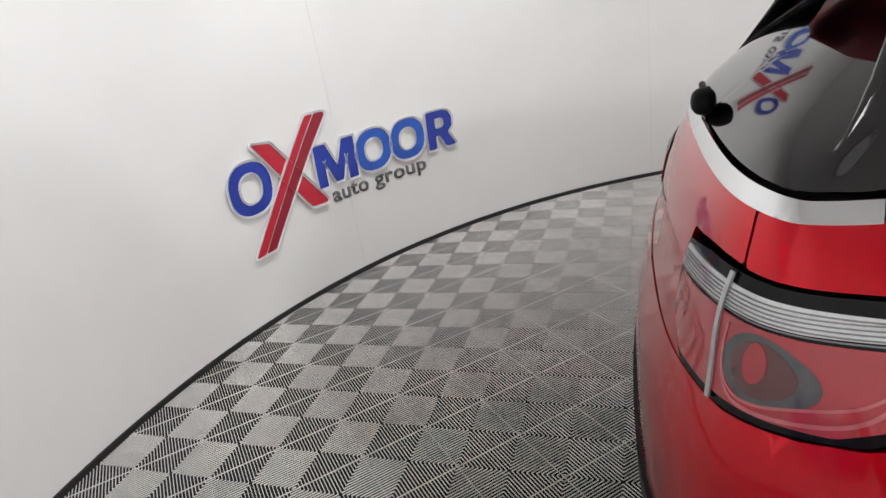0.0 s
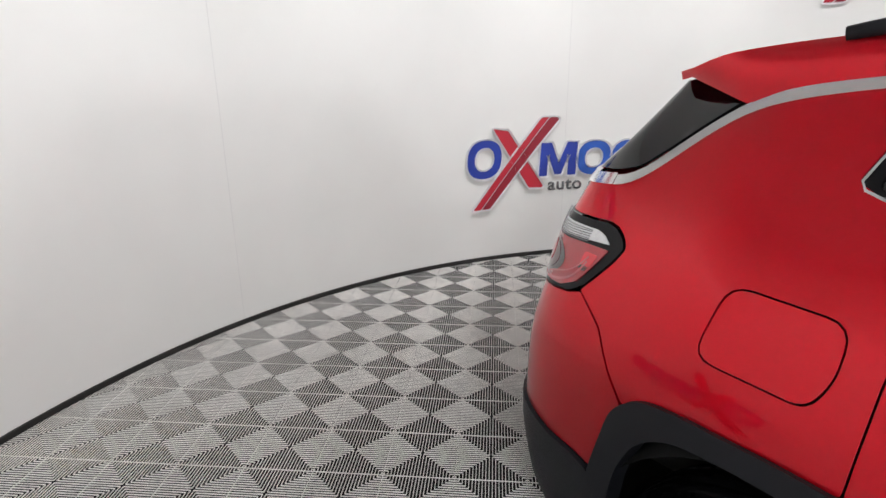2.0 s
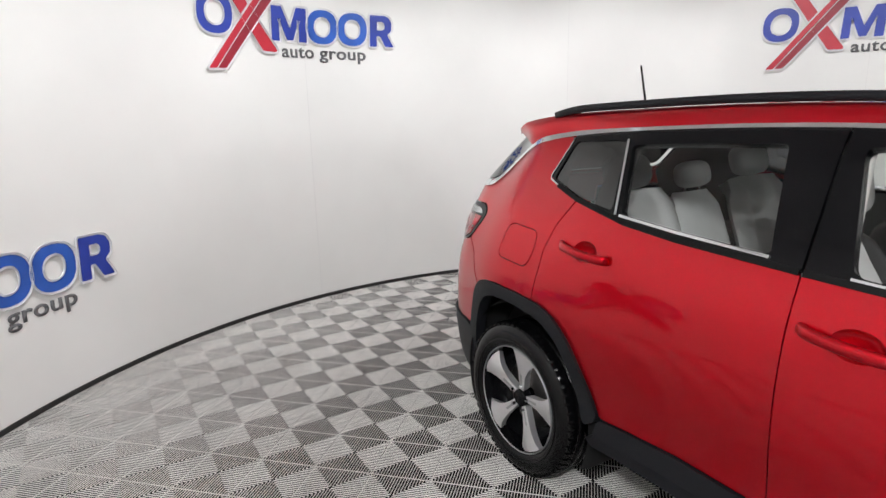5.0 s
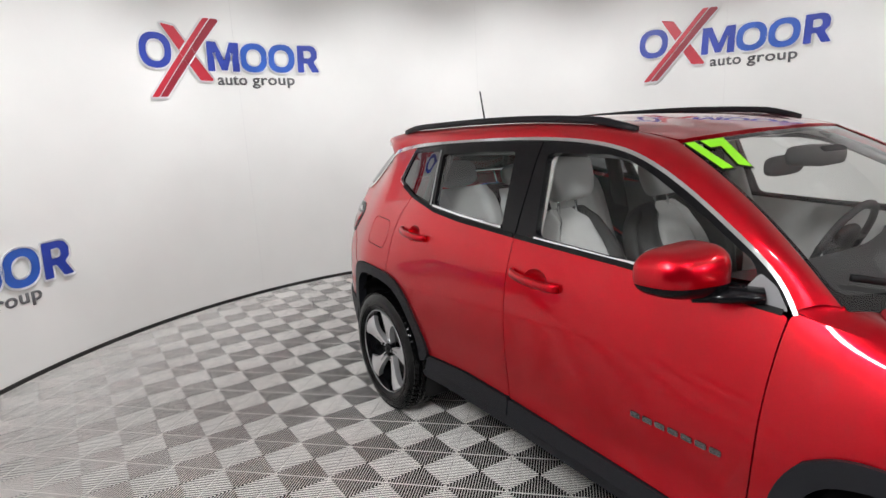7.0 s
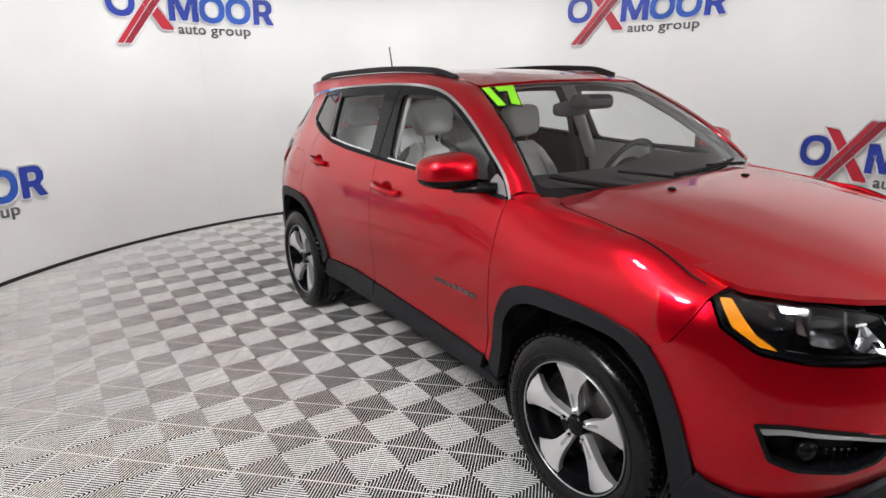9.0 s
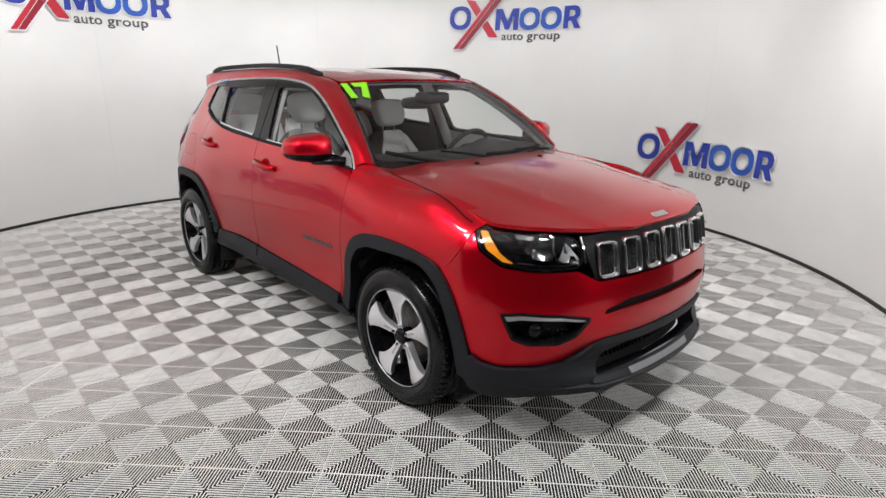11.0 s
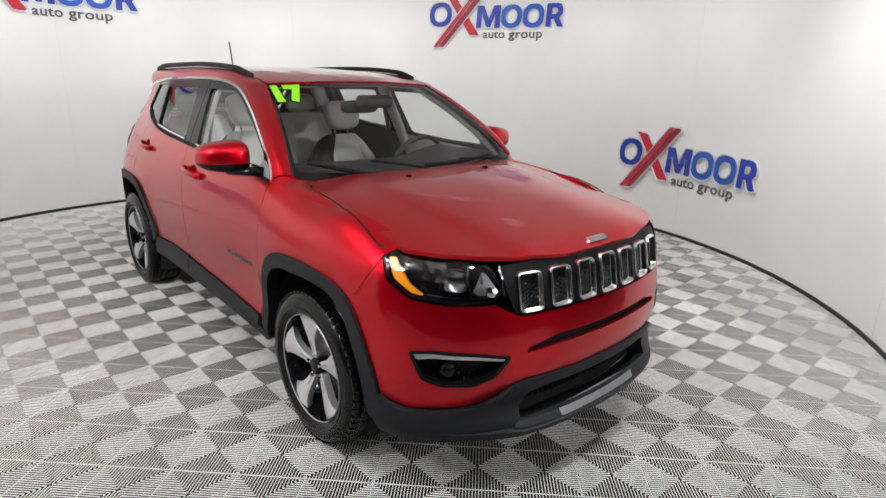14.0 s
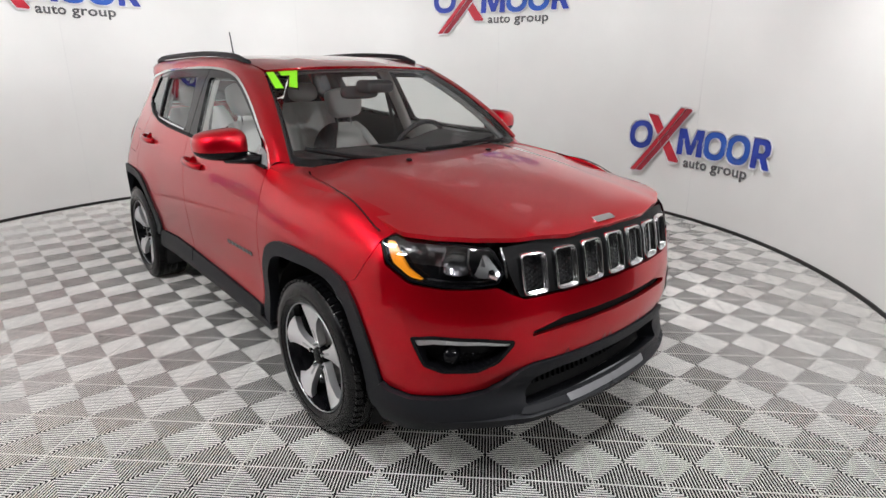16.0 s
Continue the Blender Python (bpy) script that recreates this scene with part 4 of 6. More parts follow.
    upper = along(("x", -1.822, 1.114), ("x", -1.849, 1.131), ("x", -1.88, 1.138), ("r", 0.742, 1.135), ("r", 0.6, 1.133), ("r", 0.4, 1.128), ("r", 0.4, 1.088), ("r", 0.6, 1.098), ("r", 0.744, 1.102), ("x", -1.902, 1.109))
    sheet("clear_band", [rounded(upper, 0.006, 0.02)], flank(sg, 0.008), LAMP_BAND, tail, "ribbed clear lamp band", step=0.02, depth=0.006)
    for k in range(6):
        v = 1.1005 + 0.0058 * k
        line = along(("x", -1.9, min(v + 0.006, 1.133)), ("r", 0.744, v), ("r", 0.6, v - 0.004), ("r", 0.41, v - 0.011))
        sheet("band_rib", [ribbon(spline2(line, 40), -0.0011, 0.0011)], flank(sg, 0.0098), DARK_CHROME, tail, step=0.03, depth=0.002)
    lower = along(("x", -1.818, 1.102), ("x", -1.84, 1.067), ("x", -1.869, 1.03), ("x", -1.89, 1.006), ("r", 0.77, 0.981), ("r", 0.728, 0.972), ("r", 0.6, 0.962), ("r", 0.5, 0.96), ("r", 0.415, 1.005), ("r", 0.41, 1.08), ("r", 0.6, 1.09), ("r", 0.744, 1.094), ("x", -1.902, 1.1))
    sheet("red_lens", [rounded(lower, 0.008, 0.02)], flank(sg, 0.008), LENS_RED, tail, "red lens", step=0.02, depth=0.006)
    def pool(y, v, ry, rv, n=26):
        return [Vector((rear_y(y + ry * math.cos(6.2832 * k / n)), v + rv * math.sin(6.2832 * k / n))) for k in range(n)]
    sheet("inner_bulb", [pool(0.7, 1.035, 0.062, 0.05)], flank(sg, 0.0092), SMOKE, tail, "smoky lens field", step=0.02, depth=0.002)
    sheet("inner_bulb", [pool(0.703, 1.037, 0.044, 0.04)], flank(sg, 0.0104), LENS_RED_DARK, tail, "dark red lamp ring", step=0.02, depth=0.002)
    sheet("inner_bulb", [pool(0.7, 1.045, 0.018, 0.03)], flank(sg, 0.0116), LENS_RED, tail, "red bulb cover", step=0.01, depth=0.002)
    for lift, wide in ((0.0, 0.003), (0.02, 0.0022)):
        guide = along(("r", 0.632, 1.08 - lift), ("r", 0.636, 1.03), ("r", 0.66, 0.984 + lift * 0.4), ("r", 0.7, 0.974 + lift * 0.5), ("r", 0.75, 0.985 + lift), ("x", -1.905, 1.02 + lift), ("x", -1.872, 1.062 + lift * 0.6))
        sheet("light_guide", [ribbon(spline2(guide, 30), -wide, wide)], flank(sg, 0.0096), LENS_PALE, tail, "pale red light guide", step=0.02, depth=0.003)
    split = along(("r", 0.6, 1.15), ("r", 0.604, 1.09), ("r", 0.615, 1.02), ("r", 0.63, 0.952))
    sheet("divider", [ribbon(spline2(split, 20), -0.006, 0.006)], flank(sg, 0.0125), SATIN, tail, "silver strip where the tailgate parts the lamp", step=0.02, depth=0.004)
    square = along(("x", -1.842, 1.083), ("x", -1.893, 1.083), ("x", -1.897, 1.052), ("x", -1.858, 1.05))
    sheet("inner_bulb", [rounded(square, 0.008, 0.02)], flank(sg, 0.0092), LENS_BRIGHT, tail, "bright red reflector", step=0.02, depth=0.002)
    wedge = along(("x", -1.862, 1.049), ("x", -1.894, 1.05), ("x", -1.9, 1.04), ("x", -1.872, 1.036))
    sheet("inner_bulb", [rounded(wedge, 0.006, 0.02)], flank(sg, 0.0095), LENS_RED_DARK, tail, "dark red lens field", step=0.02, depth=0.002)
    # rear bumper
    bump = along(("x", -1.652, 0.795), ("x", -1.7, 0.846), ("x", -1.768, 0.93), ("x", -1.866, 0.9865), ("x", -1.91, 0.9715), ("r", 0.752, 0.9585), ("r", 0.66, 0.9445), ("r", 0.5, 0.938), ("r", 0.0, 0.92), ("r", 0.0, 0.6), ("r", 0.6, 0.6), ("x", -1.9, 0.575), ("x", -1.8, 0.58), ("x", -1.73, 0.575), ("x", -1.68, 0.7))
    sheet("rear_bumper", [rounded(bump, 0.008)], flank(sg, 0.002), PAINT, car, "red rear bumper", step=0.04)
    low = along(("x", -1.735, 0.565), ("x", -1.8, 0.573), ("x", -1.9, 0.568), ("r", 0.6, 0.595), ("r", 0.0, 0.595), ("r", 0.0, 0.25), ("r", 0.6, 0.25), ("x", -1.9, 0.27), ("x", -1.78, 0.3), ("x", -1.665, 0.44), ("x", -1.70, 0.5))
    sheet("rear_valance", [rounded(low, 0.015)], flank(sg, 0.012), CLADDING, car, "grained black rear lower bumper", step=0.05, depth=0.03)
    # tailgate half below the glass
    gate = along(("r", 0.5, 0.938), ("r", 0.0, 0.928), ("r", 0.0, 1.235), ("r", 0.4, 1.233), ("r", 0.567, 1.233), ("r", 0.604, 1.158), ("r", 0.5, 1.158), ("r", 0.37, 1.148), ("r", 0.388, 0.995))
    sheet("tailgate", [rounded(gate, 0.01)], skin0, PAINT, car, "red tailgate", step=0.04)
    strip = along(("x", -1.924, 1.246), ("r", 0.74, 1.24), ("r", 0.6, 1.238), ("r", 0.3, 1.239), ("r", 0.0, 1.24))
    sheet("chrome_strip", [ribbon(spline2(strip, 48), -0.004, 0.024)], flank(sg, 0.007), CHROME, car, "chrome strip under the rear window", step=0.02, depth=0.012)
    glass = along(("x", -1.55, 1.49), ("x", -1.63, 1.462), ("x", -1.72, 1.404), ("x", -1.8, 1.337), ("x", -1.86, 1.292), ("r", 0.77, 1.275), ("r", 0.6, 1.268), ("r", 0.0, 1.268), ("r", 0.0, 1.51), ("r", 0.5, 1.505), ("r", 0.7, 1.492), ("x", -1.9, 1.492), ("x", -1.7, 1.5))
    sheet("rear_window", [rounded(glass, 0.03)], flank(sg, 0.0), REAR_GLASS, car, "dark rear window", step=0.03, depth=0.006)
    # front bumper
    bump = along(("x", 1.604, 0.776), ("x", 1.658, 0.801), ("x", 1.703, 0.87), ("x", 1.744, 0.953), ("x", 1.785, 0.876), ("x", 1.878, 0.822), ("f", 0.7, 0.81), ("f", 0.55, 0.815), ("f", 0.51, 0.79), ("f", 0.46, 0.765), ("f", 0.0, 0.765), ("f", 0.0, 0.519), ("f", 0.42, 0.515), ("f", 0.47, 0.497), ("f", 0.523, 0.45), ("f", 0.58, 0.42), ("f", 0.66, 0.405), ("x", 1.88, 0.392), ("x", 1.8, 0.405), ("x", 1.768, 0.425), ("x", 1.67, 0.68))
    slit = along(("f", 0.0, 0.674), ("f", 0.3, 0.672), ("f", 0.428, 0.642), ("f", 0.432, 0.622), ("f", 0.3, 0.63), ("f", 0.0, 0.632))
    if sg < 0:
        under = bump[12:]
        whole = bump[:10] + [(-p, v) for p, v in bump[:10]][::-1] + [(-p, v) for p, v in under][::-1] + under
        long_slit = slit[1:5] + [(-p, v) for p, v in slit[1:5]][::-1]
        holes = [rounded(fog, 0.012, 0.025), rounded([(-p, v) for p, v in fog], 0.012, 0.025), rounded(long_slit, 0.004, 0.04)]
        bm = patch(bmesh.new(), [rounded(whole, 0.01)] + holes, skin, 0.035, 0.02)
        part("front_bumper", bm, PAINT, car, "red front bumper")
    sheet("bumper_slot", [grown(rounded(slit, 0.004, 0.04), 0.006)], flank(sg, -0.028), MATT_BLACK, car, "dark slot across the bumper", step=0.04, depth=0)
    low = along(("x", 1.77, 0.418), ("x", 1.8, 0.399), ("x", 1.88, 0.386), ("f", 0.66, 0.399), ("f", 0.58, 0.414), ("f", 0.526, 0.443), ("f", 0.475, 0.49), ("f", 0.42, 0.509), ("f", 0.0, 0.513), ("f", 0.0, 0.29), ("f", 0.4, 0.29), ("f", 0.54, 0.285), ("f", 0.7, 0.255), ("x", 1.85, 0.22), ("x", 1.76, 0.25), ("x", 1.735, 0.36))
    mouth = along(("f", 0.0, 0.462), ("f", 0.31, 0.466), ("f", 0.405, 0.444), ("f", 0.438, 0.39), ("f", 0.442, 0.342), ("f", 0.28, 0.351), ("f", 0.0, 0.357))

    def brow(s_, v):
        """Leans out below the painted part."""
        return skin(s_, v, 0.008 + 0.018 * min(1.0, max(0.0, (0.51 - v) / 0.05)))
    if sg < 0:
        top_run, under, gap = low[:8], low[10:], mouth[1:6]
        whole = top_run + [(-p, v) for p, v in top_run][::-1] + [(-p, v) for p, v in under][::-1] + under
        gap = gap + [(-p, v) for p, v in gap][::-1]
        bm = patch(bmesh.new(), [rounded(whole, 0.012), rounded(gap, 0.012, 0.03)], brow, 0.03, 0.08)
        part("lower_bumper", bm, CLADDING, car, "grained black lower bumper")
    sheet("lower_grille", [grown(rounded(mouth, 0.008, 0.04), 0.045)], flank(sg, -0.075), MATT_BLACK, car, "dark lower grille", step=0.05, depth=0)
    slats = bmesh.new()
    for k in range(15):
        y = 0.012 + 0.029 * k
        patch(slats, [rounded(along(("f", y, 0.462), ("f", y + 0.009, 0.462), ("f", y + 0.02, 0.36), ("f", y + 0.011, 0.36)), 0.003, 0.03)], flank(sg, -0.058), 0.03, 0.012)
    part("grille_slats", slats, GRILLE_BLACK, car, "slanted slats in the lower grille")

    def ledge(s_, v):
        """The tray under the mouth: its face leans back so that it looks up."""
        t = min(1.0, max(0.0, (0.358 - v) / 0.05))
        return flank(sg, 0.016 + 0.022 * t)(s_, v)
    skid = along(("f", 0.0, 0.354), ("f", 0.262, 0.348), ("f", 0.25, 0.309), ("f", 0.0, 0.311))
    sheet("skid_plate", [rounded(skid, 0.006, 0.02)], ledge, SKID, car, "satin silver skid plate", step=0.02, depth=0.02)
    side = along(("f", 0.266, 0.348), ("f", 0.445, 0.338), ("f", 0.47, 0.32), ("f", 0.43, 0.31), ("f", 0.254, 0.309))
    sheet("skid_end", [rounded(side, 0.006, 0.02)], ledge, CLADDING, car, "grained black end of the skid tray", step=0.02, depth=0.02)
    lip = along(("f", 0.0, 0.302), ("f", 0.43, 0.3), ("f", 0.5, 0.31), ("f", 0.6, 0.31), ("x", 1.93, 0.3), ("x", 1.93, 0.275), ("f", 0.6, 0.272), ("f", 0.5, 0.277), ("f", 0.4, 0.276), ("f", 0.0, 0.276))
    sheet("bumper_lip", [rounded(lip, 0.008, 0.03)], lambda s_, v: flank(sg, 0.028 + 0.02 * min(1.0, max(0.0, (0.6 - abs(skin(s_, 0.3).y)) / 0.15)))(s_, v), CLADDING, car, "black lip under the bumper", step=0.03, depth=0.03)


LENS_PALE = material("pale_red_lamp_plastic", (0.52, 0.1, 0.12), 0.2, coat=1.0, vary=0.15, scale=60)
LENS_BRIGHT = material("bright_red_lamp_plastic", (0.75, 0.02, 0.04), 0.2, coat=1.0, vary=0.2, scale=90)
LAMP_BAND = material("clear_ribbed_band", (0.62, 0.63, 0.64), 0.18, 0.35, coat=1.0, vary=0.15, scale=120)
REAR_GLASS = material("dark_rear_glass", (0.004, 0.004, 0.005), 0.04, coat=0.3, spec=0.7, vary=0.05, scale=10)


MESH_BLACK = material("mesh_black", (0.02, 0.02, 0.021), 0.25, spec=0.5, vary=0.05, scale=20)


def grille():
    def face(off):
        return lambda y, v: skin(front_y(y), v, off)

    panel = [(-0.53, 0.955), (-0.3, 0.972), (0.3, 0.972), (0.53, 0.955), (0.51, 0.86), (0.475, 0.775), (-0.475, 0.775), (-0.51, 0.86)]
    slots = []
    for k in range(7):
        c = (k - 3) * 0.139
        lean = (k - 3) * 0.001
        h = 0.936 - 0.004 * abs(k - 3)
        slots.append(rounded([(c - 0.05 + lean, h), (c + 0.05 + lean, h), (c + 0.048 - lean, 0.779), (c - 0.048 - lean, 0.779)], 0.02, 0.014))
    root = sheet("grille", [rounded(panel, 0.012, 0.03)] + [grown(s, -0.006) for s in slots], face(-0.006), GRILLE_BLACK, car, "black grille with seven chrome-rimmed slots", step=0.04, depth=0.04)
    for s in slots:
        rim = bmesh.new()
        rows = [[rim.verts.new(skin(front_y(u), v, off)) for u, v in grown(s, d)] for d, off in ((0.002, -0.012), (0.0015, 0.003), (-0.001, 0.009), (-0.004, 0.009), (-0.0055, 0.004), (-0.0065, 0.0), (-0.0085, -0.001), (-0.0115, -0.012), (-0.013, -0.03))]
        for r0, r1 in zip(rows, rows[1:]):
            for q in range(len(s)):
                rim.faces.new((r0[q], r0[(q + 1) % len(s)], r1[(q + 1) % len(s)], r1[q]))
        bmesh.ops.recalc_face_normals(rim, faces=rim.faces)
        part("slot_rim", rim, CHROME, root, "chrome slot rim")
        sheet("slot_back", [s], face(-0.045), MATT_BLACK, root, step=0.04, depth=0)
        xs_, zs = [p[0] for p in s], [p[1] for p in s]
        mesh = bmesh.new()
        c, r = sum(xs_) / len(s), 0.0095
        for i in range(-3, 4):
            for j in range(10):
                u = c + i * r * 1.5
                v = 0.793 + j * r * 1.732 + (r * 0.866 if i % 2 else 0)
                if v > 0.93 or abs(i) * r * 1.5 > 0.042:
                    continue
                ring = [(u + r * math.cos(radians(60 * q)), v + r * math.sin(radians(60 * q))) for q in range(6)]
                small = [(u + 0.72 * (a - u), v + 0.72 * (b - v)) for a, b in ring]
                f0 = [mesh.verts.new(skin(front_y(a), b, -0.016)) for a, b in ring]
                f1 = [mesh.verts.new(skin(front_y(a), b, -0.02)) for a, b in small]
                for q in range(6):
                    mesh.faces.new((f0[q], f0[(q + 1) % 6], f1[(q + 1) % 6], f1[q]))
        part("slot_mesh", mesh, MESH_BLACK, root, "black honeycomb mesh", smooth=False)


# hood, cowl, windscreen, roof
def hood_z(x, y):
    zc = np.interp(x, HOOD_X, HOOD_C)
    drop = np.interp(x, HOOD_X, HOOD_D)
    a = abs(y) / 0.7
    t = min(1.0, max(0.0, (0.5 - abs(y) + (1.9 - x) * 0.06) / 0.1))
    return float(zc - drop * a ** 2.6 - 0.009 + 0.009 * t * t * (3 - 2 * t))


HOOD_X = np.linspace(0.8, 2.25, 120)
HOOD_C = cub([0.8, 1.0, 1.2, 1.5, 1.8, 2.0, 2.1, 2.17, 2.25], [1.152, 1.143, 1.13, 1.101, 1.055, 1.015, 0.988, 0.956, 0.9], HOOD_X)
HOOD_D = cub([0.8, 1.0, 1.15, 1.3, 1.6, 1.9, 2.1, 2.25], [0.02, 0.028, 0.032, 0.036, 0.052, 0.044, 0.022, 0.01], HOOD_X)


def windscreen(a, w, off=0.0):
    """a from -1 (right edge) to 1, w from 0 (foot) to 1 (top)."""
    foot = Vector((1.105 - 0.145 * a * a, 0.735 * a, 1.098 + 0.03 * a * a))
    top = Vector((0.43 - 0.07 * a * a, 0.555 * a, 1.545 - 0.02 * a * a))
    p = foot.lerp(top, w)
    b = 0.03 * math.sin(math.pi * w) + off
    return p + Vector((0.55, 0.12 * a, 0.82)) * b


def roof_z(x, y):
    zc = float(np.interp(x, ROOF_X, ROOF_C))
    groove = 0.006 * math.exp(-((abs(y) - 0.3) / 0.02) ** 2)
    edge = 0.013 + 0.019 * min(1.0, max(0.0, (x - 0.05) / 0.3))
    return zc - edge * (abs(y) / 0.56) ** 2.4 - groove


ROOF_X = np.linspace(-1.95, 0.5, 100)
ROOF_C = cub([-1.95, -1.8, -1.5, -1.0, -0.5, 0, 0.25, 0.43, 0.5], [1.515, 1.542, 1.587, 1.614, 1.622, 1.605, 1.58, 1.547, 1.53], ROOF_X)


def upper_body():
    hood = [(2.15, -0.25), (2.158, 0.0), (2.15, 0.25), (2.1, 0.44), (2.02, 0.575), (1.92, 0.67), (1.8, 0.735), (1.6, 0.732), (1.35, 0.72), (1.18, 0.714), (1.09, 0.704), (1.035, 0.68), (1.008, 0.64), (1.024, 0.55), (1.075, 0.35), (1.105, 0.15), (1.11, 0.0)]
    hood = hood[1:] + [(x, -y) for x, y in hood[2:-1]][::-1]
    h = sheet("hood", [rounded(hood, 0.02, 0.04)], lambda x, y: Vector((x, y, hood_z(x, y))), PAINT, car, "long red hood with soft creases", step=0.04, depth=0.018)
    badge = [(2.142, -0.06), (2.142, 0.06), (2.112, 0.06), (2.112, -0.06)]
    sheet("maker_badge", [rounded(badge, 0.008, 0.02)], lambda x, y: Vector((x, y, hood_z(x, y) + 0.006)), CHROME, h, "plain chrome bar badge", step=0.02, depth=0.005)
    for sy in (-0.26, 0.26):
        bm = bmesh.new()
        blob(bm, (1.22, sy, hood_z(1.22, sy) + 0.004), (0.035, 0.026, 0.014), 2.2, 12, 8)
        part("washer_jet", bm, MATT_BLACK, h, "small black washer jet")
    for sg in (-1, 1):
        # the fender's top, from its flank to the hood's edge and the pillar's foot
        bm = bmesh.new()
        rows = []
        rim = [(1.45, 0.74), (1.4, 0.733), (1.345, 0.724), (1.26, 0.721), (1.18, 0.718), (1.09, 0.709), (1.05, 0.696), (1.022, 0.672), (0.998, 0.65), (0.985, 0.658), (0.972, 0.688), (0.958, 0.73)]
        low = [1.45, 1.395, 1.34, 1.25, 1.17, 1.1, 1.06, 1.03, 1.0, 0.965, 0.93, 0.888]
        for (hx, hy), fx in zip(rim, low):
            up = min(1.0, max(0.0, (0.99 - hx) / 0.032))
            p = skin(at_x(fx), 1.112 + 0.018 * up, 0.0)
            q = Vector((hx, hy, hood_z(hx, hy) - 0.001)).lerp(windscreen(1.0, 0.0, 0.004), up)
            row = []
            for k in range(9):
                t = k / 8
                m = p.lerp(q, t)
                m.z += 0.012 * math.sin(math.pi * t) * min(1.0, max(0.0, (1.42 - hx) / 0.12))
                row.append(bm.verts.new((m.x, m.y * sg, m.z)))
            inner = q + Vector((-0.012, -0.06, -0.004)) * min(1.0, max(0.0, (1.035 - hx) / 0.03))
            row.append(bm.verts.new((inner.x, inner.y * sg, inner.z)))
            rows.append(row)
        for r0, r1 in zip(rows, rows[1:]):
            for k in range(9):
                bm.faces.new((r0[k], r0[k + 1], r1[k + 1], r1[k]))
        part("fender_top", bm, PAINT, car, "red top of the front fender")
    # dark filler under the shut lines, added for their shade, and the underbody
    bm = bmesh.new()
    box(bm, (0.95, -0.66, 0.4), (1.95, 0.66, 0.93), 0.05)
    part("engine_bay", bm, DARK_VOID, car, "dark filler box added under the hood as shade in its shut lines")
    under = bmesh.new()
    box(under, (-1.95, -0.62, 0.2), (2.0, 0.62, 0.34), 0.04)
    part("underbody", under, DARK_VOID, car, "dark underbody")
    bm = bmesh.new()
    rows = []
    for i in range(25):
        a = (-1 + 2 * i / 24) * 0.88
        p, q = windscreen(a, -0.06, 0.0), windscreen(a, 0.05, 0.002)
        front = Vector((p.x + 0.04, p.y * 0.97, hood_z(p.x + 0.04, p.y * 0.95) - 0.04))
        rows.append([bm.verts.new(v) for v in (p - Vector((0.02, 0, 0.01)), p + Vector((0.01, 0, -0.012)), front, front - Vector((0, 0, 0.06)))])
    for r0, r1 in zip(rows, rows[1:]):
        for k in range(3):
            bm.faces.new((r0[k], r1[k], r1[k + 1], r0[k + 1]))
    part("cowl", bm, MATT_BLACK, car, "black plastic cowl at the foot of the windscreen")
    glass = [(-0.985, -0.03), (0.985, -0.03), (0.985, 0.985), (-0.985, 0.985)]
    ws = sheet("windscreen", [rounded(glass, 0.05, 0.06)], lambda a, w: windscreen(a, w), GLASS_CLEAR, car, "clear windscreen", step=0.08, depth=0)
    ws.visible_shadow = False
    rim = rounded(glass, 0.05, 0.06)
    band = [(-0.968, 0.05), (0.968, 0.05), (0.965, 0.955), (-0.965, 0.955)]
    sheet("black_border", [rim, rounded(band, 0.06, 0.06)], lambda a, w: windscreen(a, w, -0.003), GLOSS_BLACK, ws, "black printed border", step=0.08, depth=0)
    # sticker with the model year
    for off, mat, name, lab, grow in ((0.003, MATT_BLACK, "sticker_outline", "black outline of the sticker", 0.035), (0.006, LIME, "year_sticker", "lime green number sticker on the windscreen", 0.0)):
        cu = bpy.data.curves.new(name, "FONT")
        cu.body, cu.size, cu.offset, cu.shear = "17", 1.0, 0.066 + grow, 0.0
        cu.space_character = 1.05
        tmp = new(name, cu)
        me = bpy.data.meshes.new_from_object(tmp.evaluated_get(bpy.context.evaluated_depsgraph_get()))
        bpy.data.objects.remove(tmp)
        bm = bmesh.new()
        bm.from_mesh(me)
        bmesh.ops.triangulate(bm, faces=bm.faces)
        for v in bm.verts:
            v.co = windscreen(-1.03 + 0.29 * v.co.x + 0.03 * (1 - v.co.y), 0.755 + 0.285 * v.co.y, off)
        part(name, bm, mat, ws, lab, smooth=False)
    # wipers
    for a0, a1, w0, w1 in ((-0.9, -0.02, 0.1, 0.0), (-0.06, 0.7, 0.06, 0.055)):
        bm = bmesh.new()
        pts = [windscreen(a0 + (a1 - a0) * k / 10, w0 + (w1 - w0) * math.sin(math.pi * k / 14), 0.02) for k in range(11)]
        tube(bm, pts, 0.006, 0.01, 8)
        root = part("wiper", bm, MATT_BLACK, car, "black windscreen wiper")
        bm = bmesh.new()
        pts = [windscreen(a1 + 0.1 - (a1 + 0.1 - (a0 + a1) / 2) * k / 8, 0.0 + (w0 + 0.02) * k / 8, 0.018 + 0.008 * math.sin(math.pi * k / 8)) for k in range(9)]
        tube(bm, pts, 0.008, 0.008, 8, taper=0.7)
        part("wiper_arm", bm, MATT_BLACK, root)
    # roof
    roof = [(0.425, 0.0), (0.4, 0.35), (0.365, 0.545), (0.2, 0.56), (-0.5, 0.56), (-1.2, 0.56), (-1.528, 0.56), (-1.528, 0.0)]
    roof = roof + [(x, -y) for x, y in roof[1:-1]][::-1]
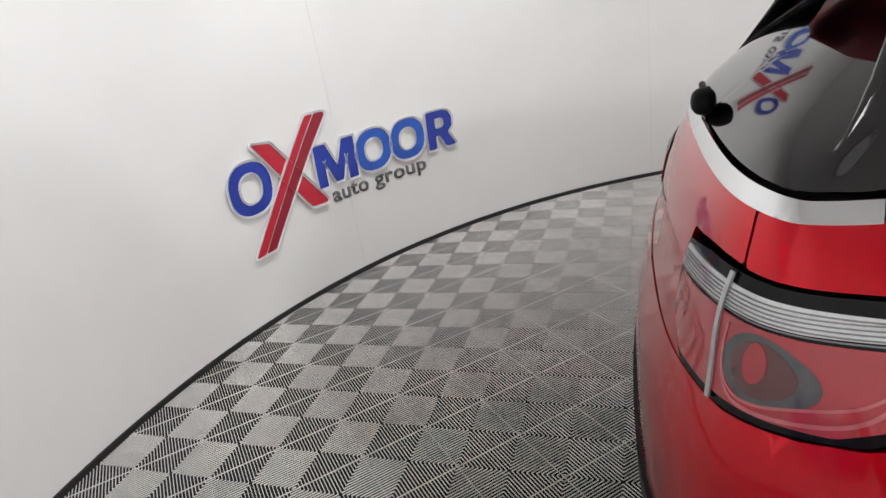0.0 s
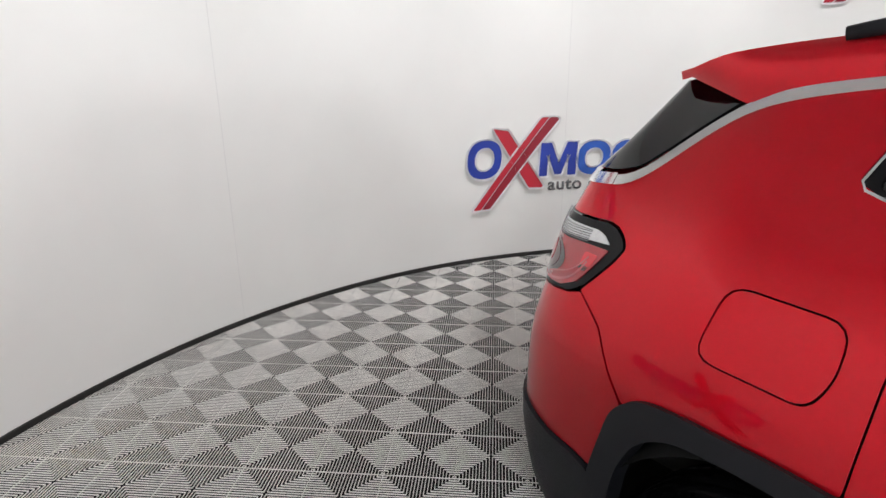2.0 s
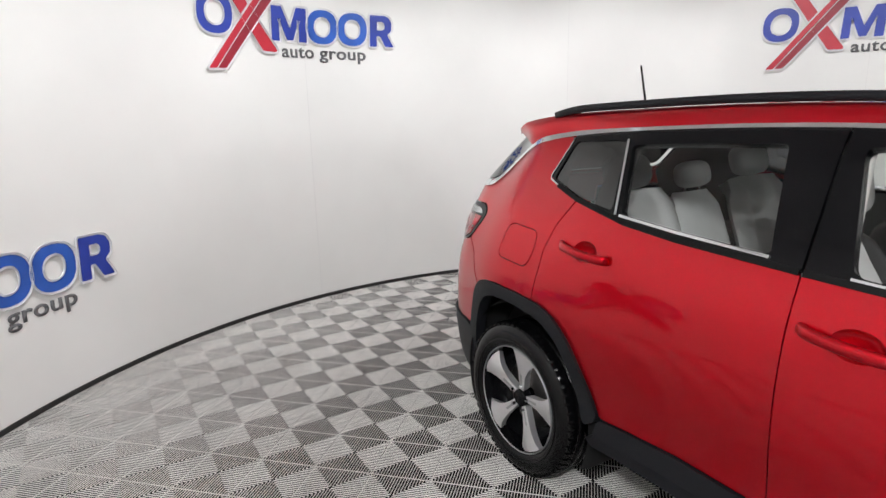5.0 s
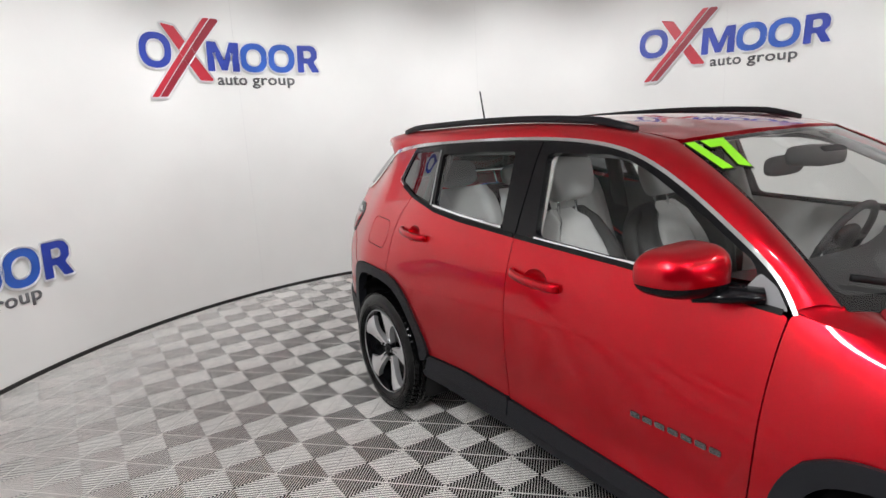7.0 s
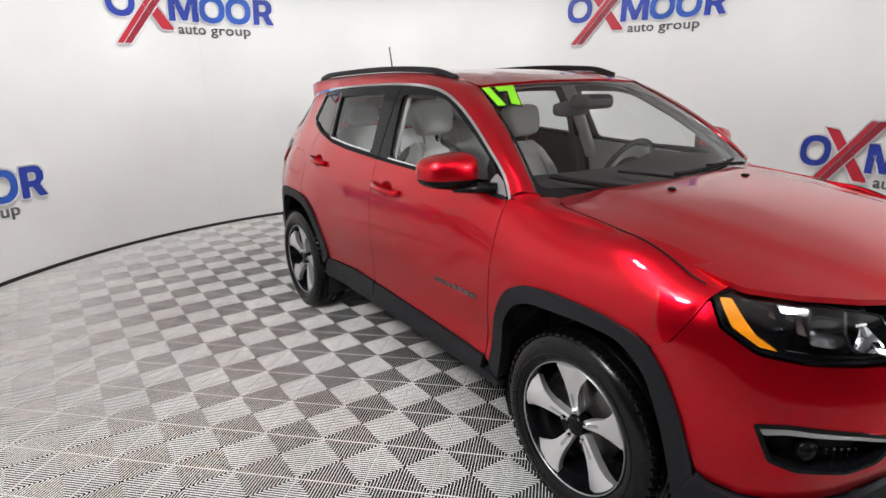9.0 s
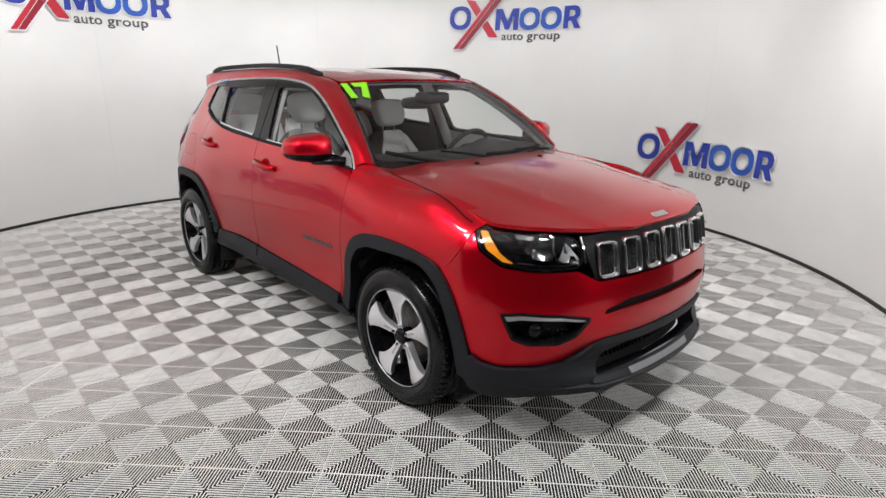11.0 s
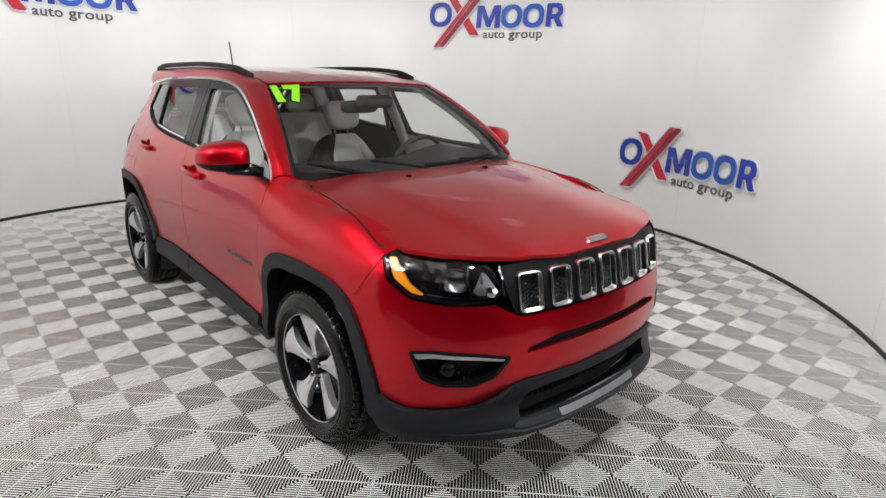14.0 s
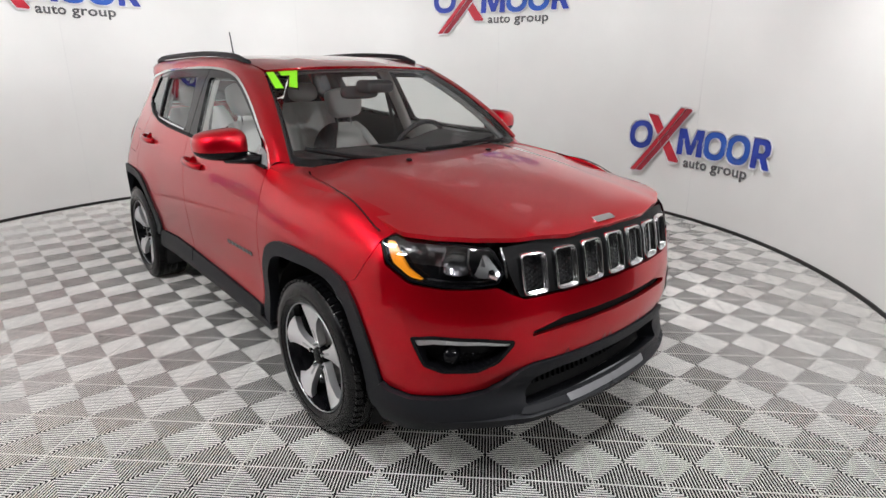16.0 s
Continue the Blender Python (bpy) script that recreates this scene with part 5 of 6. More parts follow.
    sheet("roof", [rounded(roof, 0.02, 0.06)], lambda x, y: Vector((x, y, roof_z(x, y))), PAINT, car, "red roof panel", step=0.06, depth=0.02)
    sheet("headliner", [rounded([(x * 0.97, y * 0.97) for x, y in roof], 0.02, 0.1)], lambda x, y: Vector((x, y, roof_z(x, y) - 0.035)), HEADLINER, car, "pale fabric headliner", step=0.1, depth=0)
    # spoiler
    def spoiler_z(x, y):
        back = min(1.0, max(0.0, (-1.6 - x) / 0.165))
        return roof_z(x, y) + 0.004 * back - 0.024 * back * back * (abs(y) / 0.47) ** 2

    tip = Vector((-1.795, 0.47, spoiler_z(-1.795, 0.47)))
    sp = [(-1.531, 0.0), (-1.531, 0.56), (-1.6, 0.556), (-1.66, 0.545), (-1.735, 0.515), (-1.795, 0.47), (-1.845, 0.3), (-1.857, 0.0)]
    sp = sp + [(x, -y) for x, y in sp[1:-1]][::-1]
    sheet("roof_spoiler", [rounded(sp, 0.004, 0.05)], lambda x, y: Vector((x, y, spoiler_z(x, y))), PAINT, car, "red roof spoiler over the rear window", step=0.05, depth=0.02, closed=True)
    # cant rails and windscreen pillars
    outer = np.array([(x, z) for x, z in ROOF_FINE if x > -1.53])
    for sg in (-1, 1):
        bm = bmesh.new()
        rows = []
        n = len(outer)
        for i, (x, z) in enumerate(outer):
            p = skin(at_x(x), z + 0.012, 0.001)
            if x > 0.265:
                w = (0.886 - x) / (0.886 - 0.265)
                q = windscreen(1.0, min(1, max(0.0, w)), 0.004)
            else:
                qx = x + 0.1 * max(0.0, (x + 1.53) / 1.795)
                q = Vector((qx, 0.562, roof_z(qx, 0.56)))
            row = []
            for k in range(7):
                t = k / 6
                m = p.lerp(q, t) + (Vector((0.25, 0.55, 0.8)) * (0.02 * math.sin(math.pi * t)))
                row.append(bm.verts.new((m.x, m.y * sg, m.z)))
            rows.append(row)
        edge = [(-1.56, 0.56), (-1.6, 0.556), (-1.635, 0.55), (-1.66, 0.545), (-1.697, 0.531), (-1.735, 0.515), (-1.765, 0.493), (-1.795, 0.47)]
        foot = skin(at_x(-1.61), 1.448, 0.001)
        for i, (x, y) in enumerate(edge):
            z = float(np.interp(x, RISE_X, RISE_Z))
            p = skin(at_x(x), z + 0.012, 0.001) if x > -1.61 else foot.lerp(tip, (i - 1) / 6)
            q = Vector((x, y, spoiler_z(x, y)))
            row = []
            for k in range(7):
                t = k / 6
                m = p.lerp(q, t) + Vector((0.0, 0.55, 0.8)) * (0.02 * math.sin(math.pi * t) * (1 - i / 7))
                row.append(bm.verts.new((m.x, m.y * sg, m.z)))
            rows.append(row)
        for r0, r1 in zip(rows, rows[1:]):
            for k in range(6):
                bm.faces.new((r0[k], r1[k], r1[k + 1], r0[k + 1]))
        part("roof_side", bm, PAINT, car, "red windscreen pillar and roof edge")
        # lining between the headliner and the window frames
        bm = bmesh.new()
        rows = []
        for i in range(31):
            x = 0.3 - 1.92 * i / 30
            z = float(np.interp(x, RISE_X, RISE_Z))
            p, q = skin(at_x(x), z - 0.012, -0.035), Vector((x, 0.5, roof_z(x, 0.5) - 0.04))
            rows.append([bm.verts.new((m.x, m.y * sg, m.z)) for m in (p.lerp(q, k / 4) for k in range(5))])
        for r0, r1 in zip(rows, rows[1:]):
            for k in range(4):
                bm.faces.new((r0[k], r1[k], r1[k + 1], r0[k + 1]))
        part("roof_lining", bm, HEADLINER, car, "pale lining above the side windows")
        # inner pillar trim
        bm = bmesh.new()
        pts = [windscreen(0.975 * sg, w, -0.05) for w in (0.02, 0.2, 0.4, 0.6, 0.8, 0.98)]
        tube(bm, pts, 0.022, 0.015, 10)
        part("pillar_trim", bm, LEATHER_DARK_AND_SHADE, car, "dark inner pillar trim")
        for x0, x1, wd in ((-0.14, -0.2, 0.05), (-1.0, -0.95, 0.06)):
            bm = bmesh.new()
            pts = []
            for k in range(7):
                z = 1.05 + 0.5 * k / 6
                p = skin(at_x(x0 + (x1 - x0) * k / 6), min(z, 1.55), -0.055)
                pts.append((p.x, p.y * sg, z))
            tube(bm, pts, wd, 0.025, 10, up=(0, 1, 0))
            part("pillar_trim", bm, HEADLINER if x0 > -0.5 else INTERIOR, car, "inner pillar trim")
        # roof rail
        bm = bmesh.new()
        rail = []
        for k in range(41):
            t = k / 40
            x = 0.2 - 1.62 * t
            lift = math.sin(math.pi * min(t, 1 - t) / 0.24) if min(t, 1 - t) < 0.12 else 1.0
            rail.append((x, sg * (0.563 + 0.012 * lift), roof_z(x, 0.56) + 0.002 + 0.014 * lift))
        tube(bm, rail, 0.015, 0.015, 10, power=3)
        part("roof_rail", bm, CLADDING, car, "black roof rail")
    # aerial
    bm = bmesh.new()
    z0 = roof_z(-1.4, 0)
    tube(bm, [(-1.4, 0, z0 - 0.005), (-1.42, 0, z0 + 0.05), (-1.455, 0, 1.808)], 0.0065, 0.0065, 8, taper=0.7)
    base = bmesh.new()
    blob(base, (-1.39, 0, z0 + 0.008), (0.1, 0.05, 0.045), 2.2)
    root = part("aerial_base", base, MATT_BLACK, car, "black aerial foot")
    part("aerial", bm, MATT_BLACK, root, "thin black aerial mast")
    # rear wiper
    bm = bmesh.new()
    p = skin(rear_y(0.02), 1.3, 0.035)
    blob(bm, p, (0.055, 0.07, 0.06), 2.4)
    root = part("rear_wiper", bm, MATT_BLACK, car, "black rear wiper")
    bm = bmesh.new()
    tube(bm, [skin(rear_y(y), 1.29, 0.014) for k, y in enumerate((0.02, 0.12, 0.22, 0.32))], 0.009, 0.009, 8)
    part("wiper_arm", bm, MATT_BLACK, root)


def mirror(sg):
    bm = bmesh.new()
    c = Vector((0.63, sg * 0.93, 1.2))
    nu, nv = 24, 16
    rows = []
    for i in range(nv + 1):
        t = -math.pi / 2 + math.pi * i / nv
        row = []
        for j in range(nu):
            a = 2 * math.pi * j / nu
            f = lambda q, e: math.copysign(abs(q) ** e, q)
            x = f(math.cos(t), 0.62) * f(math.cos(a), 0.7) * (0.105 if math.cos(a) > 0 else 0.05)
            y = f(math.cos(t), 0.5) * f(math.sin(a), 0.6) * 0.112
            z = f(math.sin(t), 0.7) * 0.073
            z *= 1 - 0.18 * (y / 0.108)
            x -= 0.03 * (y / 0.108)
            row.append(bm.verts.new(c + Vector((x, sg * y, z))))
        rows.append(row)
    for r0, r1 in zip(rows, rows[1:]):
        for j in range(nu):
            bm.faces.new((r0[j], r0[(j + 1) % nu], r1[(j + 1) % nu], r1[j]))
    bmesh.ops.remove_doubles(bm, verts=list(bm.verts), dist=1e-5)
    low = bm.copy()
    geom = lambda b: list(b.verts) + list(b.edges) + list(b.faces)
    bmesh.ops.bisect_plane(bm, geom=geom(bm), plane_co=c + Vector((0, 0, -0.026)), plane_no=(0, 0, 1), clear_inner=True)
    bmesh.ops.bisect_plane(low, geom=geom(low), plane_co=c + Vector((0, 0, -0.028)), plane_no=(0, 0, 1), clear_outer=True)
    root = part("door_mirror", bm, PAINT, car, "red door mirror on a black foot")
    part("mirror_base", low, GLOSS_BLACK, root, "gloss black lower shell")
    bm = bmesh.new()
    tube(bm, [(0.66, sg * 0.9, 1.135), (0.73, sg * 0.84, 1.135), (0.8, sg * 0.79, 1.14)], 0.05, 0.022, 10)
    part("mirror_foot", bm, GLOSS_BLACK, root, "gloss black foot")
    bm = bmesh.new()
    blob(bm, (0.58, sg * 0.93, 1.202), (0.012, 0.17, 0.12), 4)
    part("mirror_glass", bm, CHROME, root, "mirror glass")


# wheels
def make_wheel():
    root = new("wheel")
    root.parent = car
    bm = bmesh.new()
    # tyre: outer face towards -y
    prof = [(0.238, -0.075), (0.242, -0.1), (0.262, -0.113), (0.29, -0.117), (0.315, -0.112), (0.334, -0.1), (0.345, -0.085), (0.349, -0.07)]
    for gy in (-0.05, -0.005, 0.04):
        prof += [(0.35, gy - 0.006), (0.342, gy - 0.004), (0.342, gy + 0.004), (0.35, gy + 0.006)]
    prof += [(0.349, 0.07), (0.345, 0.085), (0.315, 0.112), (0.26, 0.113), (0.238, 0.09)]
    lathe(bm, prof, 72)
    tyre = part("tyre", bm, RUBBER, root, "black road tyre")
    blocks = bmesh.new()
    for k in range(60):
        a = 2 * math.pi * k / 60
        m = Matrix.Rotation(-a, 4, "Y")
        for y0, y1, sk in ((-0.1, -0.062, 0.0), (0.062, 0.1, 0.5)):
            vs = [m @ Vector((0.3455 if abs(y) > 0.08 else 0.3535, y, dz)) for y in (y0, y1) for dz in (-0.012, 0.012)]
            vs = [blocks.verts.new(Matrix.Rotation(-sk * 2 * math.pi / 60, 4, "Y") @ v) for v in vs]
            lo = [blocks.verts.new(v.co * 0.975 + Vector((0, v.co.y * 0.025, 0))) for v in vs]
            for f in ((0, 1, 3, 2),):
                blocks.faces.new([vs[i] for i in f])
            for i, j in ((0, 1), (1, 3), (3, 2), (2, 0)):
                blocks.faces.new((vs[i], vs[j], lo[j], lo[i]))
    tagged(part("tread", blocks, RUBBER, tyre, "blocky tread round the tyre", smooth=False), kind="stuff")
    ring = bmesh.new()
    lathe(ring, [(0.272, -0.1162), (0.274, -0.1185), (0.277, -0.1185), (0.279, -0.1168)], 64)
    part("sidewall_line", ring, RUBBER, tyre)
    bm = bmesh.new()
    lathe(bm, [(0.2445, -0.09), (0.2438, -0.104), (0.2425, -0.107), (0.2405, -0.107), (0.2385, -0.101)], 72)
    rim = part("rim", bm, SATIN, root, "machined alloy rim")
    bm = bmesh.new()
    lathe(bm, [(0.2392, -0.104), (0.231, -0.06), (0.215, 0.0), (0.15, 0.03), (0.02, 0.03)], 48)
    part("inner_barrel", bm, GLOSS_BLACK, rim, "dark inner barrel")
    bm = bmesh.new()
    lathe(bm, [(0.03, -0.012), (0.085, -0.012), (0.15, -0.012), (0.152, 0.0), (0.15, 0.01)], 48)
    part("brake_disc", bm, BRAKE, root, "bare steel brake disc")
    for k in range(5):
        a = radians(90 + 72 * k)
        # the spoke face, narrow by the hub and flaring into the rim
        spoke = [(0.03833, -0.01456), (0.07665, -0.01848), (0.1205, -0.02688), (0.1642, -0.04704), (0.1916, -0.06944), (0.2146, -0.09184), (0.2278, -0.0504), (0.2327, 0), (0.231, 0.0336), (0.2256, 0.05824), (0.2026, 0.04032), (0.1642, 0.02688), (0.1205, 0.02016), (0.07665, 0.01736), (0.03833, 0.01456)]

        def face(r, w, a=a):
            d = -0.07 - 0.034 * min(1, max(0, (r - 0.04) / 0.19)) + 3.0 * w * w
            x, z = r * math.cos(a) - w * math.sin(a), r * math.sin(a) + w * math.cos(a)
            return Vector((x, d, z))
        s = part("spoke", patch(bmesh.new(), [rounded(spoke, 0.006, 0.02)], face, 0.02, 0.035, centre=(0, 0.5, 0)), MACHINED, rim, "machined spoke")
        groove = [(0.045, -0.004), (0.12, -0.006), (0.125, 0.0), (0.12, 0.006), (0.045, 0.004)]

        def face2(r, w, a=a):
            p = face(r, w, a)
            return p + Vector((0, -0.0012, 0))
        part("spoke_groove", patch(bmesh.new(), [rounded(groove, 0.003, 0.02)], face2, 0.02, 0.001, centre=(0, 0.5, 0)), SATIN, rim)
        bm = bmesh.new()
        b = a + radians(36)
        for q, rr in ((0, 0.0095),):
            m = Matrix.Translation((0.057 * math.cos(a), -0.078, 0.057 * math.sin(a))) @ Matrix.Rotation(radians(90), 4, "X")
            bmesh.ops.create_cone(bm, cap_ends=True, segments=6, radius1=rr, radius2=rr * 0.8, depth=0.02, matrix=m)
        part("wheel_nut", bm, CHROME, rim, "chrome wheel nut", smooth=False)
    bm = bmesh.new()
    lathe(bm, [(0.001, -0.084), (0.026, -0.084), (0.036, -0.081), (0.04, -0.072), (0.041, -0.04)], 32)
    part("centre_cap", bm, GLOSS_BLACK, rim, "black centre cap")
    return root


def place_wheels():
    w = make_wheel()
    w.matrix_basis = Matrix.Translation((1.318, -0.775, 0.35))
    first = True
    for x, y, rz, spin in ((1.318, -0.775, 0, -8), (-1.318, -0.772, 0, 8), (1.318, 0.775, 180, 40), (-1.318, 0.772, 180, 65)):
        m = Matrix.Translation((x, y, 0.35)) @ Matrix.Rotation(radians(rz), 4, "Z") @ Matrix.Rotation(radians(spin), 4, "Y")
        if first:
            w.matrix_basis, first = m, False
        else:
            copy_thing(w, m)


# cabin
LEATHER_BLACK = material("black_leather", (0.012, 0.012, 0.012), 0.5, vary=0.1, scale=30, bump=0.3, bump_scale=600)


def soft(t):
    t = min(1.0, max(0.0, t))
    return t * t * (3 - 2 * t)


def seat(x, y, width, drop=0.0, name="front_seat", label="pale grey leather front seat"):
    """A front seat: cushion with side rolls, a winged backrest with black lower insets, a black shell and a headrest on two posts."""
    root = new(name)
    root.parent = car
    root.location = (x, y, -drop)
    tagged(root, label)
    behind = (-0.8, 0, 0.9)

    def back(a, t, off=0.0):
        half = width / 2 * (1 - 0.04 * t - 0.36 * soft((t - 0.62) / 0.38))
        out = 0.075 + 0.055 * soft((abs(a) - 0.5) / 0.24) * (1 - 0.55 * soft((t - 0.35) / 0.5)) - 0.085 * abs(a) ** 7 - 0.05 * soft((t - 0.86) / 0.14) + 0.018 * math.sin(math.pi * min(1, t * 1.3)) * (1 - a * a)
        crease = 0.01 * math.exp(-((abs(a) - 0.52) / 0.035) ** 2)
        return Vector((-0.185 - 0.2 * t + (out - crease + off) * 0.95, half * a, 0.66 + 0.545 * t + 0.35 * (out + off)))

    centre = [(-0.54, 0.0), (0.54, 0.0), (0.54, 0.55), (0.5, 0.86), (0.3, 1.0), (-0.3, 1.0), (-0.5, 0.86), (-0.54, 0.55)]
    sheet("backrest", [rounded(centre, 0.06, 0.05)], back, LEATHER, root, "pale grey leather centre panel", step=0.06, depth=0.06, centre=behind)
    for s in (-1, 1):
        wing = [(s * 0.55, 0.0), (s * 1.0, 0.0), (s * 1.0, 0.8), (s * 0.92, 0.95), (s * 0.62, 1.0), (s * 0.32, 1.0), (s * 0.51, 0.87), (s * 0.55, 0.55)]
        sheet("side_bolster", [rounded(wing, 0.03, 0.05)], back, LEATHER_BLACK if s * y < 0 else LEATHER, root, "leather side wing", step=0.05, depth=0.06, centre=behind)
        inset = [(s * 0.36, 0.0), (s * 0.66, 0.0), (s * 0.66, 0.34), (s * 0.58, 0.5), (s * 0.5, 0.3)]
        sheet("black_inset", [rounded(inset, 0.03, 0.04)], lambda a, t: back(a, t, 0.005), LEATHER_BLACK, root, "black leather inset", step=0.04, depth=0.01, centre=behind)
        roll = bmesh.new()
        tube(roll, [(-0.16, s * width * 0.43, 0.7), (0.0, s * width * 0.45, 0.735), (0.16, s * width * 0.45, 0.735), (0.28, s * width * 0.42, 0.7)], 0.05, 0.055, 12)
        part("cushion_roll", roll, LEATHER, root)
        bm = bmesh.new()
        tube(bm, [(-0.34, s * 0.055, 1.17), (-0.352, s * 0.055, 1.31)], 0.007, 0.007, 8)
        part("headrest_post", bm, CHROME, root, "chrome headrest post")
    bm = bmesh.new()
    blob(bm, (0.05, 0, 0.66), (0.54, width * 0.86, 0.17), 3.4)
    part("cushion", bm, LEATHER, root)
    bm = bmesh.new()
    blob(bm, (-0.325, 0, 0.93), (0.12, width * 0.99, 0.58), 4.0, turn=Matrix.Rotation(radians(-20), 3, "Y"))
    for v in bm.verts:
        v.co.y *= 1 - 0.34 * soft((v.co.z - 1.0) / 0.24)
    part("seat_shell", bm, LEATHER_BLACK, root, "black seat back shell")
    bm = bmesh.new()
    blob(bm, (-0.345, 0, 1.35), (0.12, 0.27, 0.2), 4.6, turn=Matrix.Rotation(radians(-14), 3, "Y"))
    for v in bm.verts:
        v.co.y *= 1 - 0.16 * soft((1.36 - v.co.z) / 0.1)
    part("headrest", bm, HEADREST, root, "grey leather headrest")
    return root


def cabin():
    seat(0.0, -0.36, 0.52)
    seat(-0.03, 0.36, 0.52, 0.055)
    bench = new("rear_seat")
    bench.parent = car
    tagged(bench, "pale grey leather rear bench seat")
    bm = bmesh.new()
    blob(bm, (-0.66, 0, 0.68), (0.5, 1.3, 0.2), 3.6)
    part("cushion", bm, LEATHER, bench)
    for y, w, top in ((-0.43, 0.48, 1.27), (0.0, 0.32, 1.23), (0.43, 0.48, 1.27)):
        def rest(a, t, off=0.0, y=y, w=w, top=top):
            out = 0.05 * (1 - abs(a) ** 6) + 0.03 * soft((abs(a) - 0.45) / 0.2) * (w > 0.4) - 0.04 * soft((t - 0.88) / 0.12)
            seam = 0.008 * sum(math.exp(-((t - k) / 0.018) ** 2) for k in (0.4, 0.6, 0.8)) * (abs(a) < 0.46)
            return Vector((-0.93 - 0.2 * t + out - seam + off, y + w / 2 * a * (1 - 0.08 * soft((t - 0.7) / 0.3)), 0.72 + (top - 0.72) * t))
        edge = [(-1, 0), (1, 0), (1, 0.85), (0.86, 1.0), (-0.86, 1.0), (-1, 0.85)]
        sheet("backrest", [rounded(edge, 0.06, 0.06)], rest, LEATHER, bench, "pale grey leather backrest", step=0.05, depth=0.09, centre=(-1.6, y, 0.9))
        bm = bmesh.new()
        blob(bm, (-1.13, y, top + 0.075), (0.1, 0.25 if w > 0.4 else 0.2, 0.15 if w > 0.4 else 0.12), 3.0, turn=Matrix.Rotation(radians(-16), 3, "Y"))
        # the darker leather on the right-hand headrest paints in the shadow it sits in
        part("headrest", bm, LEATHER_DARK_AND_SHADE if y < 0 else HEADREST, bench, "grey headrest")
        for q in (-0.05, 0.05):
            bm = bmesh.new()
            tube(bm, [(-1.125, y + q, top - 0.05), (-1.13, y + q, top + 0.05)], 0.006, 0.006, 6)
            part("headrest_post", bm, CHROME, bench)
    bm = bmesh.new()
    rows = []
    for i in range(21):
        y = -0.7 + 1.4 * i / 20
        c = 1.0 - 0.12 * (y / 0.7) ** 2
        hump = 0.05 * math.exp(-((y - 0.36) / 0.2) ** 2)
        rows.append([bm.verts.new(v) for v in ((c + 0.06, y, 1.085), (c - 0.08, y, 1.145 + hump * 0.4), (c - 0.28, y, 1.14 + hump), (c - 0.36, y, 1.08), (c - 0.34, y, 0.8), (c - 0.2, y, 0.55))])
    for r0, r1 in zip(rows, rows[1:]):
        for k in range(5):
            bm.faces.new((r0[k], r0[k + 1], r1[k + 1], r1[k]))
    part("dashboard", bm, INTERIOR, car, "black dashboard")
    bm = bmesh.new()
    n, R = 40, 0.185
    c, tilt = Vector((0.5, 0.36, 1.06)), Matrix.Rotation(radians(-64), 3, "Y")
    pts = [c + tilt @ Vector((R * math.cos(6.2832 * k / n), R * math.sin(6.2832 * k / n), 0)) for k in range(n)]
    rings = []
    for k in range(n):
        d = (pts[k] - c).normalized()
        up = tilt @ Vector((0, 0, 1))
        rings.append([bm.verts.new(pts[k] + d * 0.015 * math.cos(a) + up * 0.015 * math.sin(a)) for a in (0, 0.785, 1.571, 2.356, 3.142, 3.927, 4.712, 5.498)])
    for k in range(n):
        for j in range(8):
            bm.faces.new((rings[k][j], rings[k][(j + 1) % 8], rings[(k + 1) % n][(j + 1) % 8], rings[(k + 1) % n][j]))
    wheel = part("steering_wheel", bm, INTERIOR, car, "black leather steering wheel")
    bm = bmesh.new()
    blob(bm, c, (0.17, 0.19, 0.06), 2.6, turn=tilt)
    part("airbag_boss", bm, INTERIOR, wheel)
    for a in (90, 270, 180):
        bm = bmesh.new()
        tube(bm, [c, c + tilt @ Vector((R * math.cos(radians(a)), R * math.sin(radians(a)), 0))], 0.02, 0.01, 8)
        part("wheel_spoke", bm, INTERIOR, wheel)
    bm = bmesh.new()
    blob(bm, (0.44, -0.02, 1.405), (0.045, 0.25, 0.075), 3.4)
    mir = part("rear_view_mirror", bm, INTERIOR, car, "black rear-view mirror behind the windscreen")
    bm = bmesh.new()
    box(bm, (0.45, -0.06, 1.405), (0.6, 0.12, 1.475), 0.025)
    part("sensor_box", bm, INTERIOR, mir)
    bm = bmesh.new()
    box(bm, (-1.3, -0.66, 0.36), (0.95, 0.66, 0.5), 0.03)
    part("cabin_floor", bm, INTERIOR, car, "dark cabin floor")
    bm = bmesh.new()
    box(bm, (-1.9, -0.62, 0.5), (-1.2, 0.62, 1.0), 0.05)
    part("boot_trim", bm, INTERIOR, car, "dark boot lining")
    for sg in (-1, 1):
        trim = [(-1.22, 0.95), (-1.26, 1.3), (-1.28, 1.49), (-1.56, 1.46), (-1.72, 1.35), (-1.86, 1.24), (-1.86, 0.95)]
        sheet("quarter_trim", [rounded(xs(*trim), 0.02, 0.08)], flank(sg, -0.05), INTERIOR, car, "dark boot side trim", step=0.1, depth=0)
    bm = bmesh.new()
    box(bm, (-0.3, -0.11, 0.5), (0.7, 0.11, 0.82), 0.04)
    part("centre_console", bm, INTERIOR, car, "black centre console")
    for sg in (-1, 1):
        for x0, x1 in ((-0.18, 0.84), (-0.95, -0.22)):
            trim = [(x0, 1.168 if x0 > -0.5 else 1.208), (x1, 1.12 if x0 > -0.5 else 1.172), (x1, 0.5), (x0, 0.5)]
            sheet("door_trim", [rounded(xs(*trim), 0.02, 0.08)], flank(sg, -0.042), LEATHER if x0 > -0.5 else LEATHER_DARK_AND_SHADE, car, "leather-faced inner door trim", step=0.1, depth=0)
        bm = bmesh.new()
